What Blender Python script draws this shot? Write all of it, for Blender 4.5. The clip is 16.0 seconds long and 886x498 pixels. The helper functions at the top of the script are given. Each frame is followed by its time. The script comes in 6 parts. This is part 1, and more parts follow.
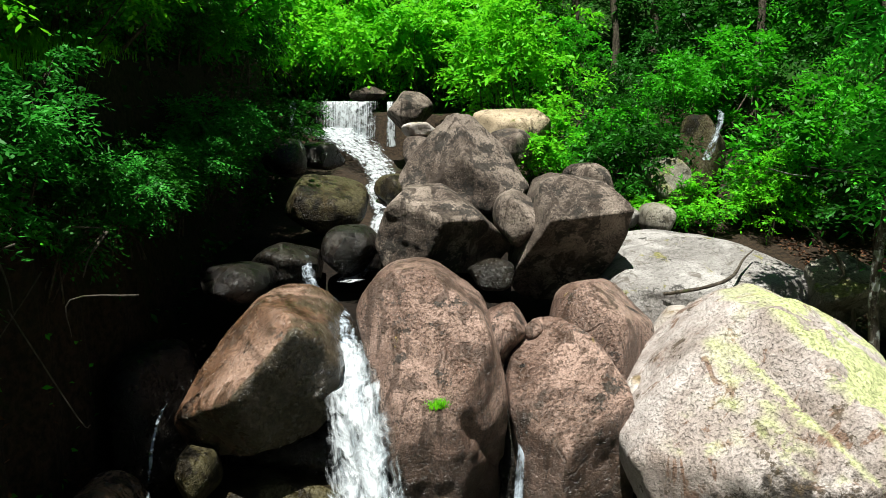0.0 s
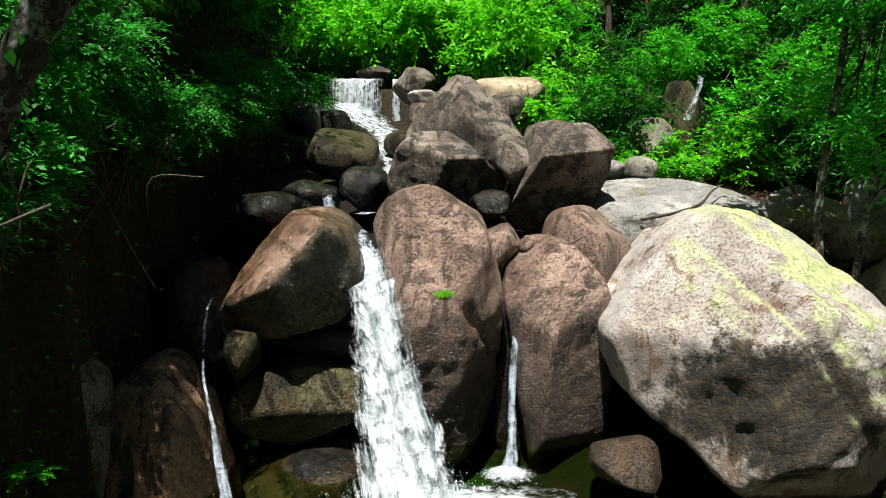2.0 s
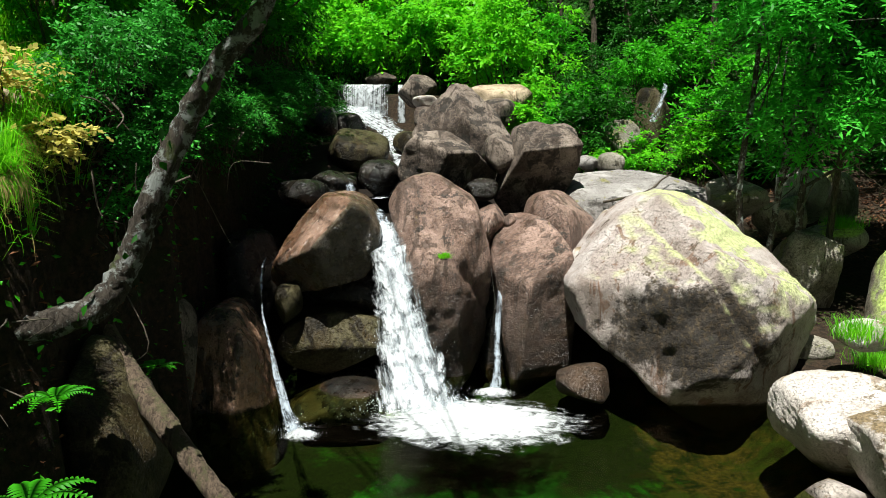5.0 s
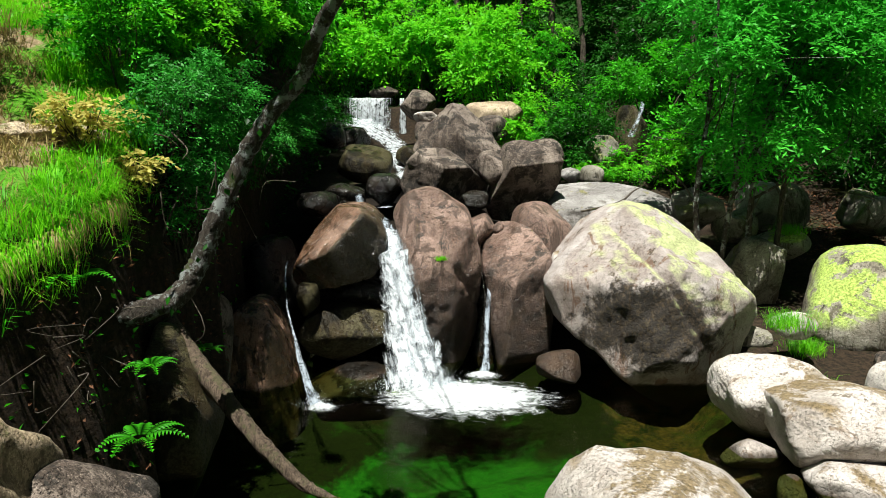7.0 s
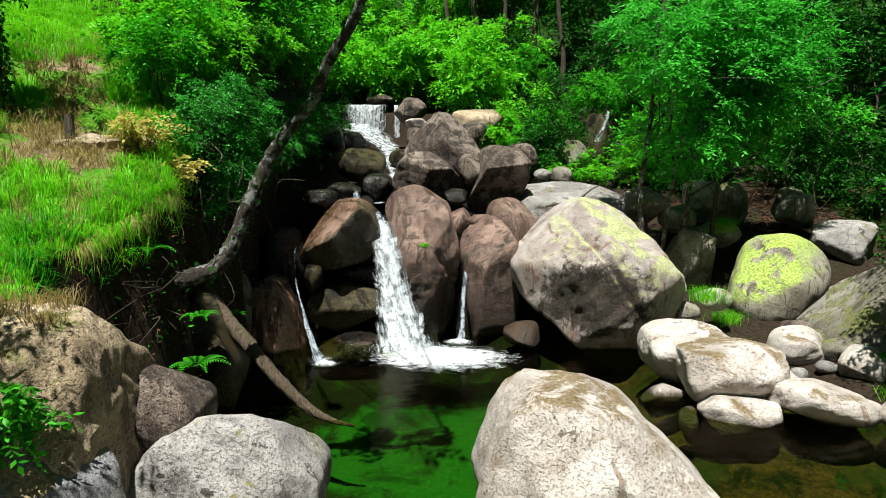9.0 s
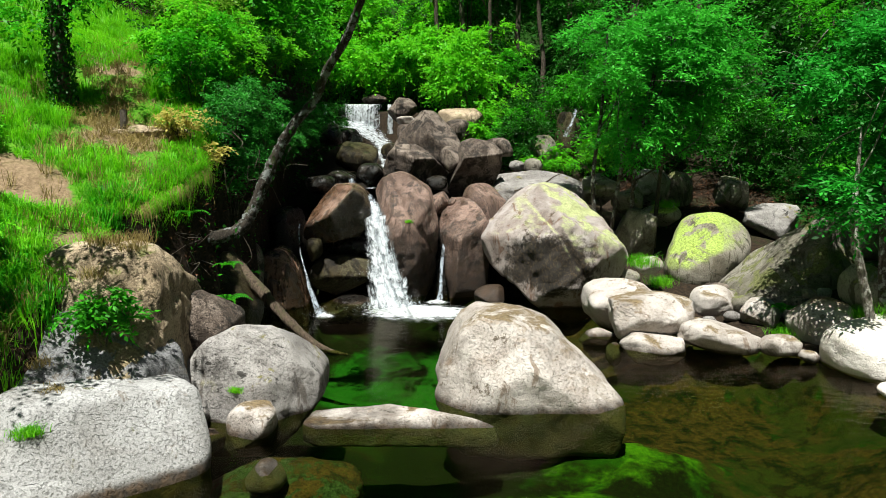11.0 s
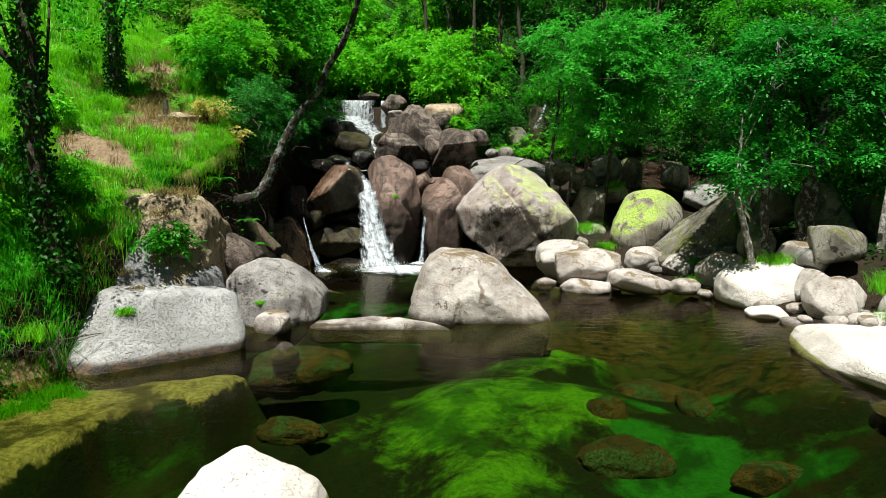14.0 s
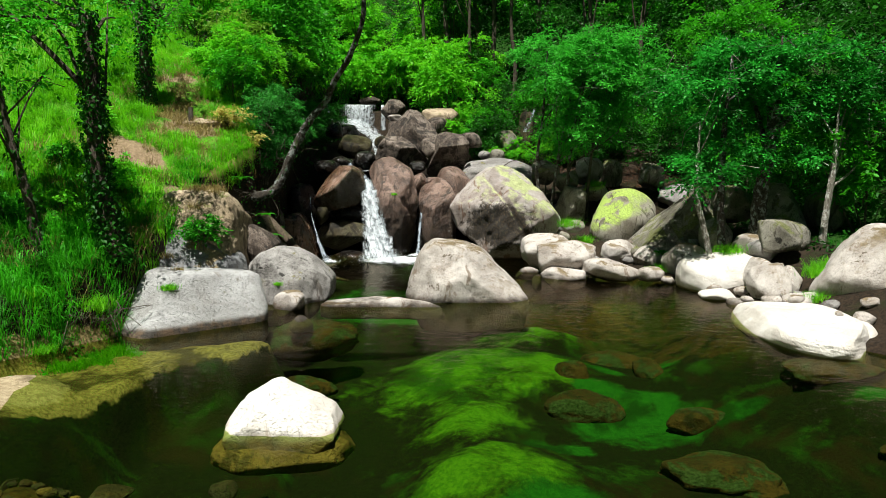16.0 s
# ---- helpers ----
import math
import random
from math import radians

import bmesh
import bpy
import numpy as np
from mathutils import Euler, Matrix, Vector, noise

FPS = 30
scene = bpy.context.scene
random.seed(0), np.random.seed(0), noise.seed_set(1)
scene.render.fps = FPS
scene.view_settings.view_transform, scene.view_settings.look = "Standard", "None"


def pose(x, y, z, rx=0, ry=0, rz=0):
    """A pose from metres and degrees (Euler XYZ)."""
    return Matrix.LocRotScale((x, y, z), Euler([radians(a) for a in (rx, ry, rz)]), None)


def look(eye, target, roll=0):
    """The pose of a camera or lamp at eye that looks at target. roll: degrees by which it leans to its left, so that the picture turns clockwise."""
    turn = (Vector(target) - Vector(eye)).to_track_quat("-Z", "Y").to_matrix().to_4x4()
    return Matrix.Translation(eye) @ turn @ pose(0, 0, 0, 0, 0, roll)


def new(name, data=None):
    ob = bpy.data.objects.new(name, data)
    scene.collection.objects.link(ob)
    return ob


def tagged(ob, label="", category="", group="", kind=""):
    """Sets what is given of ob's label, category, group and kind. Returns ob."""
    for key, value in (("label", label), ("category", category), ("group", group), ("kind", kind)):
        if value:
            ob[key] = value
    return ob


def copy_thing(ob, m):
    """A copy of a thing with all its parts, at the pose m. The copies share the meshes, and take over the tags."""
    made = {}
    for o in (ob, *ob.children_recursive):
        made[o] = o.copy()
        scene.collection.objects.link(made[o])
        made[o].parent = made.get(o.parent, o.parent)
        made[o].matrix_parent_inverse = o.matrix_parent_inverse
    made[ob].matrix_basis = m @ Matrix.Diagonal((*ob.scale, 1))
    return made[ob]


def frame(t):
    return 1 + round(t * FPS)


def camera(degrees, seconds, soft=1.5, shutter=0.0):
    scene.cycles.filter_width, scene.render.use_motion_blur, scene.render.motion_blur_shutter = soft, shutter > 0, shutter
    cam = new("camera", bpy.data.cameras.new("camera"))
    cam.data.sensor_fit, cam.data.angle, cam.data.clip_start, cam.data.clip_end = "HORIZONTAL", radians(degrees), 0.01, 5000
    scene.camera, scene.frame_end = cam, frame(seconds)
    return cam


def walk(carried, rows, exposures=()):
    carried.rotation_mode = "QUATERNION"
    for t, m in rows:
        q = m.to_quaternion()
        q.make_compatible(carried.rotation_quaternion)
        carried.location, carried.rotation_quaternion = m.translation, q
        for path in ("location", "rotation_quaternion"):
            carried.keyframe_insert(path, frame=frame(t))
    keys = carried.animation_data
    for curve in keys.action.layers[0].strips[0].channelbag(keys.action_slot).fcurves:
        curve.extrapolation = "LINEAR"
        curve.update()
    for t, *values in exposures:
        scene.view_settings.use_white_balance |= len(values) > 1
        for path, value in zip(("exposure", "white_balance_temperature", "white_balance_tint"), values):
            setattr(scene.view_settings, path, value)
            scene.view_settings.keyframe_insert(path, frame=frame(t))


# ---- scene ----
cam = camera(62.3, 16.0, 0.75)
METRES, EYE, TILT, LEAN, TURN = 16.0, 3.97, -7.0, 0.0, 0.0
ROWS = [
    (0.0, 0.0, 0.0, 0.0, 0.0, 0.0, -0.0),
    (0.5, -0.0012, -0.0159, -0.0157, 0.01, 0.03, 0.02),
    (1.0, -0.0016, -0.0346, -0.0288, 0.02, 0.04, 0.02),
    (1.5, -0.0024, -0.0551, -0.0431, 0.01, 0.06, 0.02),
    (2.0, -0.0033, -0.0747, -0.0575, 0.03, 0.08, 0.03),
    (2.5, -0.0037, -0.092, -0.0708, 0.04, 0.09, 0.03),
    (3.0, -0.0054, -0.1136, -0.0786, 0.04, 0.09, 0.02),
    (3.5, -0.0049, -0.1403, -0.082, 0.06, 0.08, 0.01),
    (4.0, -0.0036, -0.166, -0.0843, 0.06, 0.13, 0.04),
    (6.5, -0.0033, -0.2978, -0.079, 0.05, 0.26, -0.01),
    (7.0, -0.0006, -0.325, -0.0805, 0.04, 0.28, -0.03),
    (7.5, 0.0035, -0.3571, -0.084, 0.01, 0.3, -0.03),
    (8.0, 0.0085, -0.3932, -0.0875, -0.01, 0.3, -0.04),
    (8.5, 0.0131, -0.43, -0.0914, -0.04, 0.31, -0.06),
    (11.0, 0.0437, -0.632, -0.1328, -0.13, 0.39, -0.12),
    (11.5, 0.0504, -0.6688, -0.1495, -0.16, 0.41, -0.13),
    (12.0, 0.056, -0.7045, -0.1625, -0.19, 0.41, -0.17),
    (12.5, 0.0611, -0.7374, -0.171, -0.21, 0.41, -0.2),
    (13.0, 0.0647, -0.7669, -0.1763, -0.24, 0.43, -0.22),
    (13.5, 0.0683, -0.7986, -0.181, -0.26, 0.44, -0.22),
    (14.0, 0.0724, -0.8306, -0.1853, -0.29, 0.45, -0.25),
    (14.5, 0.0762, -0.8612, -0.1886, -0.31, 0.45, -0.27),
    (15.0, 0.0785, -0.8926, -0.192, -0.34, 0.46, -0.32),
    (15.5, 0.0798, -0.9233, -0.1961, -0.35, 0.47, -0.33),
    (16.0, 0.0797, -0.9535, -0.1997, -0.37, 0.49, -0.35),
]
walk(cam, [(t, pose(0, 0, EYE, TILT, LEAN, TURN) @ pose(METRES * x, METRES * y, METRES * z, 90 + pitch, roll, yaw)) for t, x, y, z, yaw, pitch, roll in ROWS],
     exposures=((0.0, 1.16), (3.5, 1.18), (6.5, 1.14), (8.5, 1.05), (11.0, 0.97), (16.0, 0.83)))

# ---- daylight ----
SUN_FROM = Vector((-0.10, -0.31, 0.945)).normalized()
world = bpy.data.worlds.new("sky")
scene.world = world
world.use_nodes = True
wn = world.node_tree.nodes
sky = wn.new("ShaderNodeTexSky")
sky.sky_type, sky.sun_disc = "NISHITA", False
sky.sun_elevation = math.asin(SUN_FROM.z)
sky.sun_rotation = math.atan2(SUN_FROM.x, SUN_FROM.y)
world.node_tree.links.new(sky.outputs["Color"], wn["Background"].inputs["Color"])
wn["Background"].inputs["Strength"].default_value = 0.013
sun = new("sun", bpy.data.lights.new("sun", "SUN"))
sun.data.energy, sun.data.angle, sun.data.color = 5.0, radians(0.5), (0.97, 0.97, 0.89)
sun.matrix_world = look(SUN_FROM * 60, (0, 0, 0))

# ---- materials ----
MATS = {}


class Nodes:
    """Short hand for building one node material."""

    def __init__(self, name):
        self.mat = bpy.data.materials.new(name)
        self.mat.use_nodes = True
        self.tree = self.mat.node_tree
        self.tree.nodes.clear()
        self.out = self.node("OutputMaterial")
        self.coord = self.node("TexCoord").outputs["Object"]
        MATS[name] = self.mat

    def node(self, kind, **values):
        n = self.tree.nodes.new("ShaderNode" + kind)
        for key, value in values.items():
            self.put(n.inputs[key.replace("_", " ")], value)
        return n

    def put(self, socket, value):
        if isinstance(value, bpy.types.NodeSocket):
            self.tree.links.new(value, socket)
        elif isinstance(value, tuple) and len(value) == 3 and socket.type == "RGBA":
            socket.default_value = (*value, 1)
        else:
            socket.default_value = value

    def spread(self, amount=40.0):
        """Object coordinates, shifted by a random amount for each object."""
        info = self.node("ObjectInfo")
        shift = self.node("VectorMath")
        self.put(shift.inputs[0], self.coord)
        scale = self.math("MULTIPLY", info.outputs["Random"], amount)
        self.put(shift.inputs[1], scale)
        return shift.outputs[0]

    def stretch(self, vector, scale):
        m = self.node("Mapping", Vector=vector)
        m.inputs["Scale"].default_value = scale
        return m.outputs[0]

    def noise(self, vector, scale, detail=4.0, rough=0.55, twist=0.0):
        return self.node("TexNoise", Vector=vector, Scale=scale, Detail=detail, Roughness=rough, Distortion=twist).outputs[0]

    def ramp(self, value, low, high, a=0.0, b=1.0):
        n = self.node("MapRange")
        n.interpolation_type = "SMOOTHSTEP"
        for i, v in enumerate((value, low, high, a, b)):
            self.put(n.inputs[i], v)
        return n.outputs[0]

    def math(self, op, a, b=0.0):
        n = self.node("Math")
        n.operation = op
        self.put(n.inputs[0], a)
        self.put(n.inputs[1], b)
        return n.outputs[0]

    def mix(self, factor, a, b, blend="MIX"):
        n = self.node("Mix")
        n.data_type, n.blend_type = "RGBA", blend
        self.put(n.inputs["Factor"], factor)
        self.put(n.inputs[6], a)
        self.put(n.inputs[7], b)
        return n.outputs[2]

    def facing(self, way):
        """How far the surface faces that way, -1 to 1."""
        dot = self.node("VectorMath")
        dot.operation = "DOT_PRODUCT"
        self.put(dot.inputs[0], self.node("NewGeometry").outputs["Normal"])
        dot.inputs[1].default_value = way
        return dot.outputs["Value"]

    def bump(self, height, strength, distance):
        return self.node("Bump", Height=height, Strength=strength, Distance=distance).outputs[0]

    def surface(self, shader):
        self.put(self.out.inputs["Surface"], shader)
        return self.mat

    def principled(self, colour, rough, normal=None, specular=0.4):
        p = self.node("BsdfPrincipled", Base_Color=colour, Roughness=rough)
        p.inputs["Specular IOR Level"].default_value = specular
        if normal is not None:
            self.put(p.inputs["Normal"], normal)
        return p.outputs[0]


def granite(name, light, dark, stain, stain_at=0.58, rough=0.85, patch=None, patch_at=0.5, patch_up=0.4, patch_way=(0.0, 0.0, 1.0), spot=(0.02, 0.018, 0.015), spot_at=0.63, speck=0.6, gloss=0.3, pits=0.4, crust_blob=None, patch_size=2.1, soak_shade=(0.07, 0.01, 0.25), relief=1.0, flecks=0.6, seams=0.4, wet_tone=1.0, streaks=0.6):
    """Coarse granite: speckle of crystals, blotches, dark crusts, and patches on the faces that look a given way: moss,
    lichen, on one boulder painted shade.
    """
    n = Nodes(name)
    v = n.spread()
    grain = n.noise(v, 75.0, 3.0, 0.75)
    mid = n.noise(v, 4.2, 7.0, 0.62)
    big = n.noise(v, 0.95, 5.0, 0.58, 0.5)
    zone = n.noise(v, 1.7, 4.0, 0.55, 0.8)
    colour = n.mix(n.ramp(big, 0.38, 0.62), light, dark)
    colour = n.mix(n.ramp(zone, 0.50, 0.66, 0.0, 0.55), colour, tuple(0.55 * a + 0.45 * b for a, b in zip(dark, stain)))
    colour = n.mix(n.ramp(zone, 0.46, 0.32, 0.0, 0.45), colour, tuple(min(0.85, 1.18 * c) for c in light))
    colour = n.mix(n.ramp(mid, 0.46, 0.68, 0.0, 0.55), colour, dark)
    colour = n.mix(n.ramp(grain, 0.52, 0.64, 0.0, speck), colour, tuple(0.30 * c for c in dark))
    colour = n.mix(n.ramp(grain, 0.45, 0.34, 0.0, 0.7 * speck), colour, tuple(min(0.88, 1.35 * c + 0.02) for c in light))
    streak = n.noise(n.stretch(v, (3.0, 3.0, streaks)), 1.2, 6.0, 0.68, 0.8)
    colour = n.mix(n.ramp(streak, stain_at, stain_at + 0.07, 0.0, 0.8), colour, stain)
    crust = n.noise(v, 2.6, 8.0, 0.70)
    ragged = n.math("ADD", crust, n.math("MULTIPLY", n.math("SUBTRACT", n.noise(v, 30.0, 4.0, 0.7), 0.5), 0.22))
    colour = n.mix(n.ramp(ragged, spot_at, spot_at + 0.03, 0.0, 0.85), colour, spot)
    fleck_at = n.math("ADD", n.noise(v, 24.0, 4.0, 0.62), n.math("MULTIPLY", n.math("SUBTRACT", zone, 0.5), 0.6))
    colour = n.mix(n.ramp(fleck_at, 0.58, 0.64, 0.0, flecks), colour, tuple(0.35 * c for c in dark))
    pit = n.noise(v, 34.0, 3.0, 0.6)
    colour = n.mix(n.ramp(pit, 0.40, 0.33, 0.0, pits), colour, tuple(0.35 * c for c in dark))
    seam = n.math("ABSOLUTE", n.math("SUBTRACT", n.noise(v, 0.42, 4.0, 0.45), 0.5))
    line = n.math("MULTIPLY", n.math("MULTIPLY", n.ramp(seam, 0.0045, 0.001), n.ramp(n.noise(v, 1.9, 2.0), 0.50, 0.58)), seams)
    colour = n.mix(line, colour, tuple(0.2 * c for c in dark))
    if crust_blob:
        off = n.node("VectorMath")
        off.operation = "SUBTRACT"
        n.put(off.inputs[0], n.node("NewGeometry").outputs["Position"])
        off.inputs[1].default_value = crust_blob[0]
        far = n.node("VectorMath")
        far.operation = "LENGTH"
        n.put(far.inputs[0], n.stretch(off.outputs["Vector"], tuple(1 / r for r in crust_blob[1])))
        grown = n.math("ADD", n.math("SUBTRACT", 1.0, far.outputs["Value"]), n.math("MULTIPLY", n.math("SUBTRACT", n.noise(v, 2.4, 9.0, 0.78, 0.3), 0.5), 2.4))
        colour = n.mix(n.ramp(grown, -0.10, 0.28, 0.0, 0.92), colour, n.mix(n.ramp(n.noise(v, 16.0, 6.0, 0.75), 0.46, 0.66), (0.008, 0.006, 0.003), (0.070, 0.046, 0.020)))
    if patch:
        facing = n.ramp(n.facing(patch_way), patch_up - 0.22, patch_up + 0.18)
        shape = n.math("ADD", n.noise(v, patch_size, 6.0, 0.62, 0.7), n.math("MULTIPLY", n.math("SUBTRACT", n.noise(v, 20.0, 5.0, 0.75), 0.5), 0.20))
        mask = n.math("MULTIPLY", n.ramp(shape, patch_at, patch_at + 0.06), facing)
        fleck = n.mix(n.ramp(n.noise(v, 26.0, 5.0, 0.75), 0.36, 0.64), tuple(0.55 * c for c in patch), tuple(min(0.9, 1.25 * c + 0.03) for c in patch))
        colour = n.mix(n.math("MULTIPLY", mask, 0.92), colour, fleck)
    if soak_shade is None:
        soak_shade = (-50.0, -60.0, 0.1)
    # wet foot of the rock; on pink boulders also their painted lower shade
    level = n.node("SeparateXYZ", Vector=n.node("NewGeometry").outputs["Position"]).outputs[2]
    soaked_shaded = n.ramp(n.math("SUBTRACT", level, n.math("MULTIPLY", n.math("SUBTRACT", n.noise(v, 2.6, 6.0, 0.65), 0.5), soak_shade[2])), soak_shade[0], soak_shade[1])
    colour = n.mix(n.math("MULTIPLY", soaked_shaded, 0.9), colour, n.mix(n.ramp(mid, 0.4, 0.6), tuple(wet_tone * c for c in (0.010, 0.0065, 0.0035)), tuple(wet_tone * c for c in (0.040, 0.022, 0.009))))
    height = n.math("ADD", n.math("MULTIPLY", mid, 0.55), n.math("MULTIPLY", grain, 0.16))
    height = n.math("ADD", height, n.math("MULTIPLY", n.noise(v, 11.0, 4.0, 0.6), 0.25))
    height = n.math("ADD", height, n.math("MULTIPLY", n.ramp(pit, 0.30, 0.50), 0.22))
    height = n.math("SUBTRACT", height, n.math("MULTIPLY", line, 0.3))
    r = n.ramp(mid, 0.3, 0.7, rough - 0.12, min(1.0, rough + 0.1))
    return n.surface(n.principled(colour, r, n.bump(height, 1.0, 0.06 * relief), gloss))


granite("pale", (0.56, 0.51, 0.475), (0.38, 0.335, 0.30), (0.21, 0.15, 0.105), 0.575, spot_at=0.62, spot=(0.13, 0.10, 0.07), patch=(0.17, 0.115, 0.045), patch_at=0.49, patch_up=0.76, speck=0.30, pits=0.3, patch_size=0.9, soak_shade=(0.16, 0.0, 0.3), relief=1.1, flecks=0.3, seams=0.0, streaks=1.8)
granite("slab", (0.46, 0.455, 0.455), (0.30, 0.295, 0.29), (0.20, 0.175, 0.15), 0.60, spot_at=0.61, spot=(0.14, 0.13, 0.12), patch=(0.17, 0.17, 0.06), patch_at=0.66, speck=0.42, pits=0.35, flecks=0.3, soak_shade=(0.17, 0.08, 0.10), wet_tone=2.2)
granite("slate", (0.26, 0.26, 0.27), (0.15, 0.15, 0.155), (0.12, 0.10, 0.08), 0.58, spot_at=0.60, spot=(0.07, 0.065, 0.055), patch=(0.24, 0.18, 0.09), patch_at=0.55, speck=0.7, pits=0.6, flecks=0.5)
granite("white", (0.70, 0.665, 0.62), (0.56, 0.51, 0.46), (0.42, 0.35, 0.28), 0.61, spot_at=0.65, spot=(0.38, 0.32, 0.26), speck=0.2, pits=0.08, relief=0.8, flecks=0.08, soak_shade=(0.06, -0.10, 0.10), seams=0.0, wet_tone=6.0)
granite("grey", (0.38, 0.36, 0.345), (0.21, 0.195, 0.185), (0.11, 0.092, 0.077), 0.57, spot_at=0.60, patch=(0.18, 0.165, 0.05), patch_at=0.62)
granite("brown", (0.29, 0.235, 0.195), (0.080, 0.058, 0.045), (0.038, 0.027, 0.020), 0.52, spot_at=0.55, speck=0.8, pits=0.6, relief=1.5, flecks=0.75)
# dark far up from the water: splash plus painted shade of the lower half
granite("pink", (0.35, 0.235, 0.19), (0.14, 0.082, 0.060), (0.050, 0.028, 0.018), 0.51, rough=0.42, spot_at=0.585, patch=(0.22, 0.155, 0.04), patch_at=0.66, soak_shade=(1.9, 0.5, 2.0), speck=0.75, pits=0.5, relief=1.35, gloss=0.5)
# wet rock; deep shade under the overhang is put into its dark colours
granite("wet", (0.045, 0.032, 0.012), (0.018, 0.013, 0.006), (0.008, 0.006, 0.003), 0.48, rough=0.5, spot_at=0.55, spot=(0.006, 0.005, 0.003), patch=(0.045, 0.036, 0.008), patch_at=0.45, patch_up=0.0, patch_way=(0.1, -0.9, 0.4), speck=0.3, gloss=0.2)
# wet olive on the right-front faces, their shade painted in
granite("washed_shaded", (0.31, 0.20, 0.15), (0.13, 0.065, 0.034), (0.045, 0.024, 0.011), 0.51, rough=0.28, spot_at=0.58, spot=(0.02, 0.014, 0.008), patch=(0.040, 0.028, 0.007), patch_at=0.28, patch_up=0.40, patch_way=(0.62, -0.78, 0.05), speck=0.4, gloss=0.5, relief=1.3)
granite("rust", (0.36, 0.21, 0.14), (0.13, 0.066, 0.036), (0.03, 0.02, 0.010), 0.51, rough=0.25, spot_at=0.57, spot=(0.010, 0.008, 0.005), speck=0.45, gloss=0.6, streaks=0.5)
# wet rock of gully and gaps, made near black to carry their shade
granite("black_wet_shade", (0.020, 0.015, 0.010), (0.008, 0.006, 0.004), (0.004, 0.003, 0.002), 0.47, rough=0.3, spot_at=0.55, spot=(0.003, 0.003, 0.002), speck=0.4, gloss=0.4)
granite("lichen", (0.47, 0.42, 0.40), (0.29, 0.24, 0.215), (0.16, 0.085, 0.05), 0.56, patch=(0.45, 0.49, 0.22), patch_at=0.44, patch_up=0.74, patch_way=(0.45, -0.27, 0.85), spot=(0.07, 0.05, 0.03), spot_at=0.61, crust_blob=((3.05, 4.9, 1.0), (1.15, 1.8, 0.70)), patch_size=1.9, speck=0.4, pits=0.3, relief=1.3, flecks=0.35)
granite("moss", (0.36, 0.33, 0.275), (0.19, 0.165, 0.125), (0.065, 0.055, 0.03), 0.54, patch=(0.36, 0.49, 0.085), patch_at=0.40, patch_up=0.62, patch_way=(-0.25, -0.2, 0.95), patch_size=1.6, soak_shade=(0.7, 0.1, 0.9), speck=0.6, pits=0.45, relief=1.2)
granite("mossy", (0.32, 0.295, 0.25), (0.16, 0.145, 0.11), (0.06, 0.05, 0.033), 0.54, patch=(0.15, 0.16, 0.045), patch_at=0.52, patch_up=0.25, speck=0.6, pits=0.4, relief=1.3)
granite("tan", (0.54, 0.43, 0.30), (0.33, 0.25, 0.16), (0.15, 0.11, 0.065), 0.54, patch=(0.19, 0.20, 0.05), patch_at=0.58, patch_up=0.4, relief=1.6, flecks=0.75)
granite("sunken", (0.080, 0.040, 0.010), (0.035, 0.020, 0.006), (0.010, 0.012, 0.003), 0.52, rough=0.9, soak_shade=None, flecks=0.4, streaks=2.0, patch=(0.010, 0.035, 0.003), patch_at=0.50, patch_up=0.2, patch_size=2.4)
granite("skirt", (0.22, 0.13, 0.05), (0.11, 0.062, 0.022), (0.04, 0.026, 0.009), 0.54, rough=0.6, soak_shade=None)


def leafy(name, young, old, glow=0.35, rough=0.5):
    """Leaves: two greens mixed leaf by leaf, with light passing through the blade."""
    n = Nodes(name)
    island = n.node("NewGeometry").outputs["Random Per Island"]
    clump = n.noise(n.coord, 1.1, 2.0)
    f = n.math("ADD", n.math("MULTIPLY", island, 0.75), n.ramp(clump, 0.35, 0.65, -0.15, 0.4))
    colour = n.mix(f, old, young)
    thin = n.node("BsdfTranslucent", Color=n.mix(0.5, colour, young))
    mix = n.node("MixShader")
    n.put(mix.inputs[0], glow)
    n.put(mix.inputs[1], n.principled(colour, rough, None, 0.18))
    n.put(mix.inputs[2], thin.outputs[0])
    return n.surface(mix.outputs[0])


leafy("leaf_bright", (0.17, 0.62, 0.016), (0.034, 0.30, 0.007), 0.45)
leafy("leaf_feather", (0.075, 0.54, 0.040), (0.010, 0.17, 0.009), 0.40)
leafy("leaf_mid", (0.065, 0.46, 0.012), (0.010, 0.12, 0.003), 0.38)
# darker copy of the greens, shade of gully and woods put into it
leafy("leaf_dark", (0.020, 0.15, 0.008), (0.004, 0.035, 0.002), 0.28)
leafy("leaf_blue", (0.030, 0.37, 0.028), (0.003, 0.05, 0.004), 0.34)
# green of the gully shrubs with their shade mixed into the colour
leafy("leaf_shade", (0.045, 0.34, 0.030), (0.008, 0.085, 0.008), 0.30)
leafy("leaf_olive", (0.19, 0.40, 0.03), (0.07, 0.17, 0.012), 0.38)
leafy("leaf_yellow", (0.58, 0.52, 0.14), (0.36, 0.31, 0.07), 0.4)
leafy("grass_blade", (0.19, 0.58, 0.012), (0.045, 0.29, 0.004), 0.42)
leafy("dry_grass", (0.34, 0.27, 0.10), (0.15, 0.11, 0.04), 0.25)
leafy("litter", (0.14, 0.06, 0.028), (0.04, 0.02, 0.011), 0.05, 0.8)


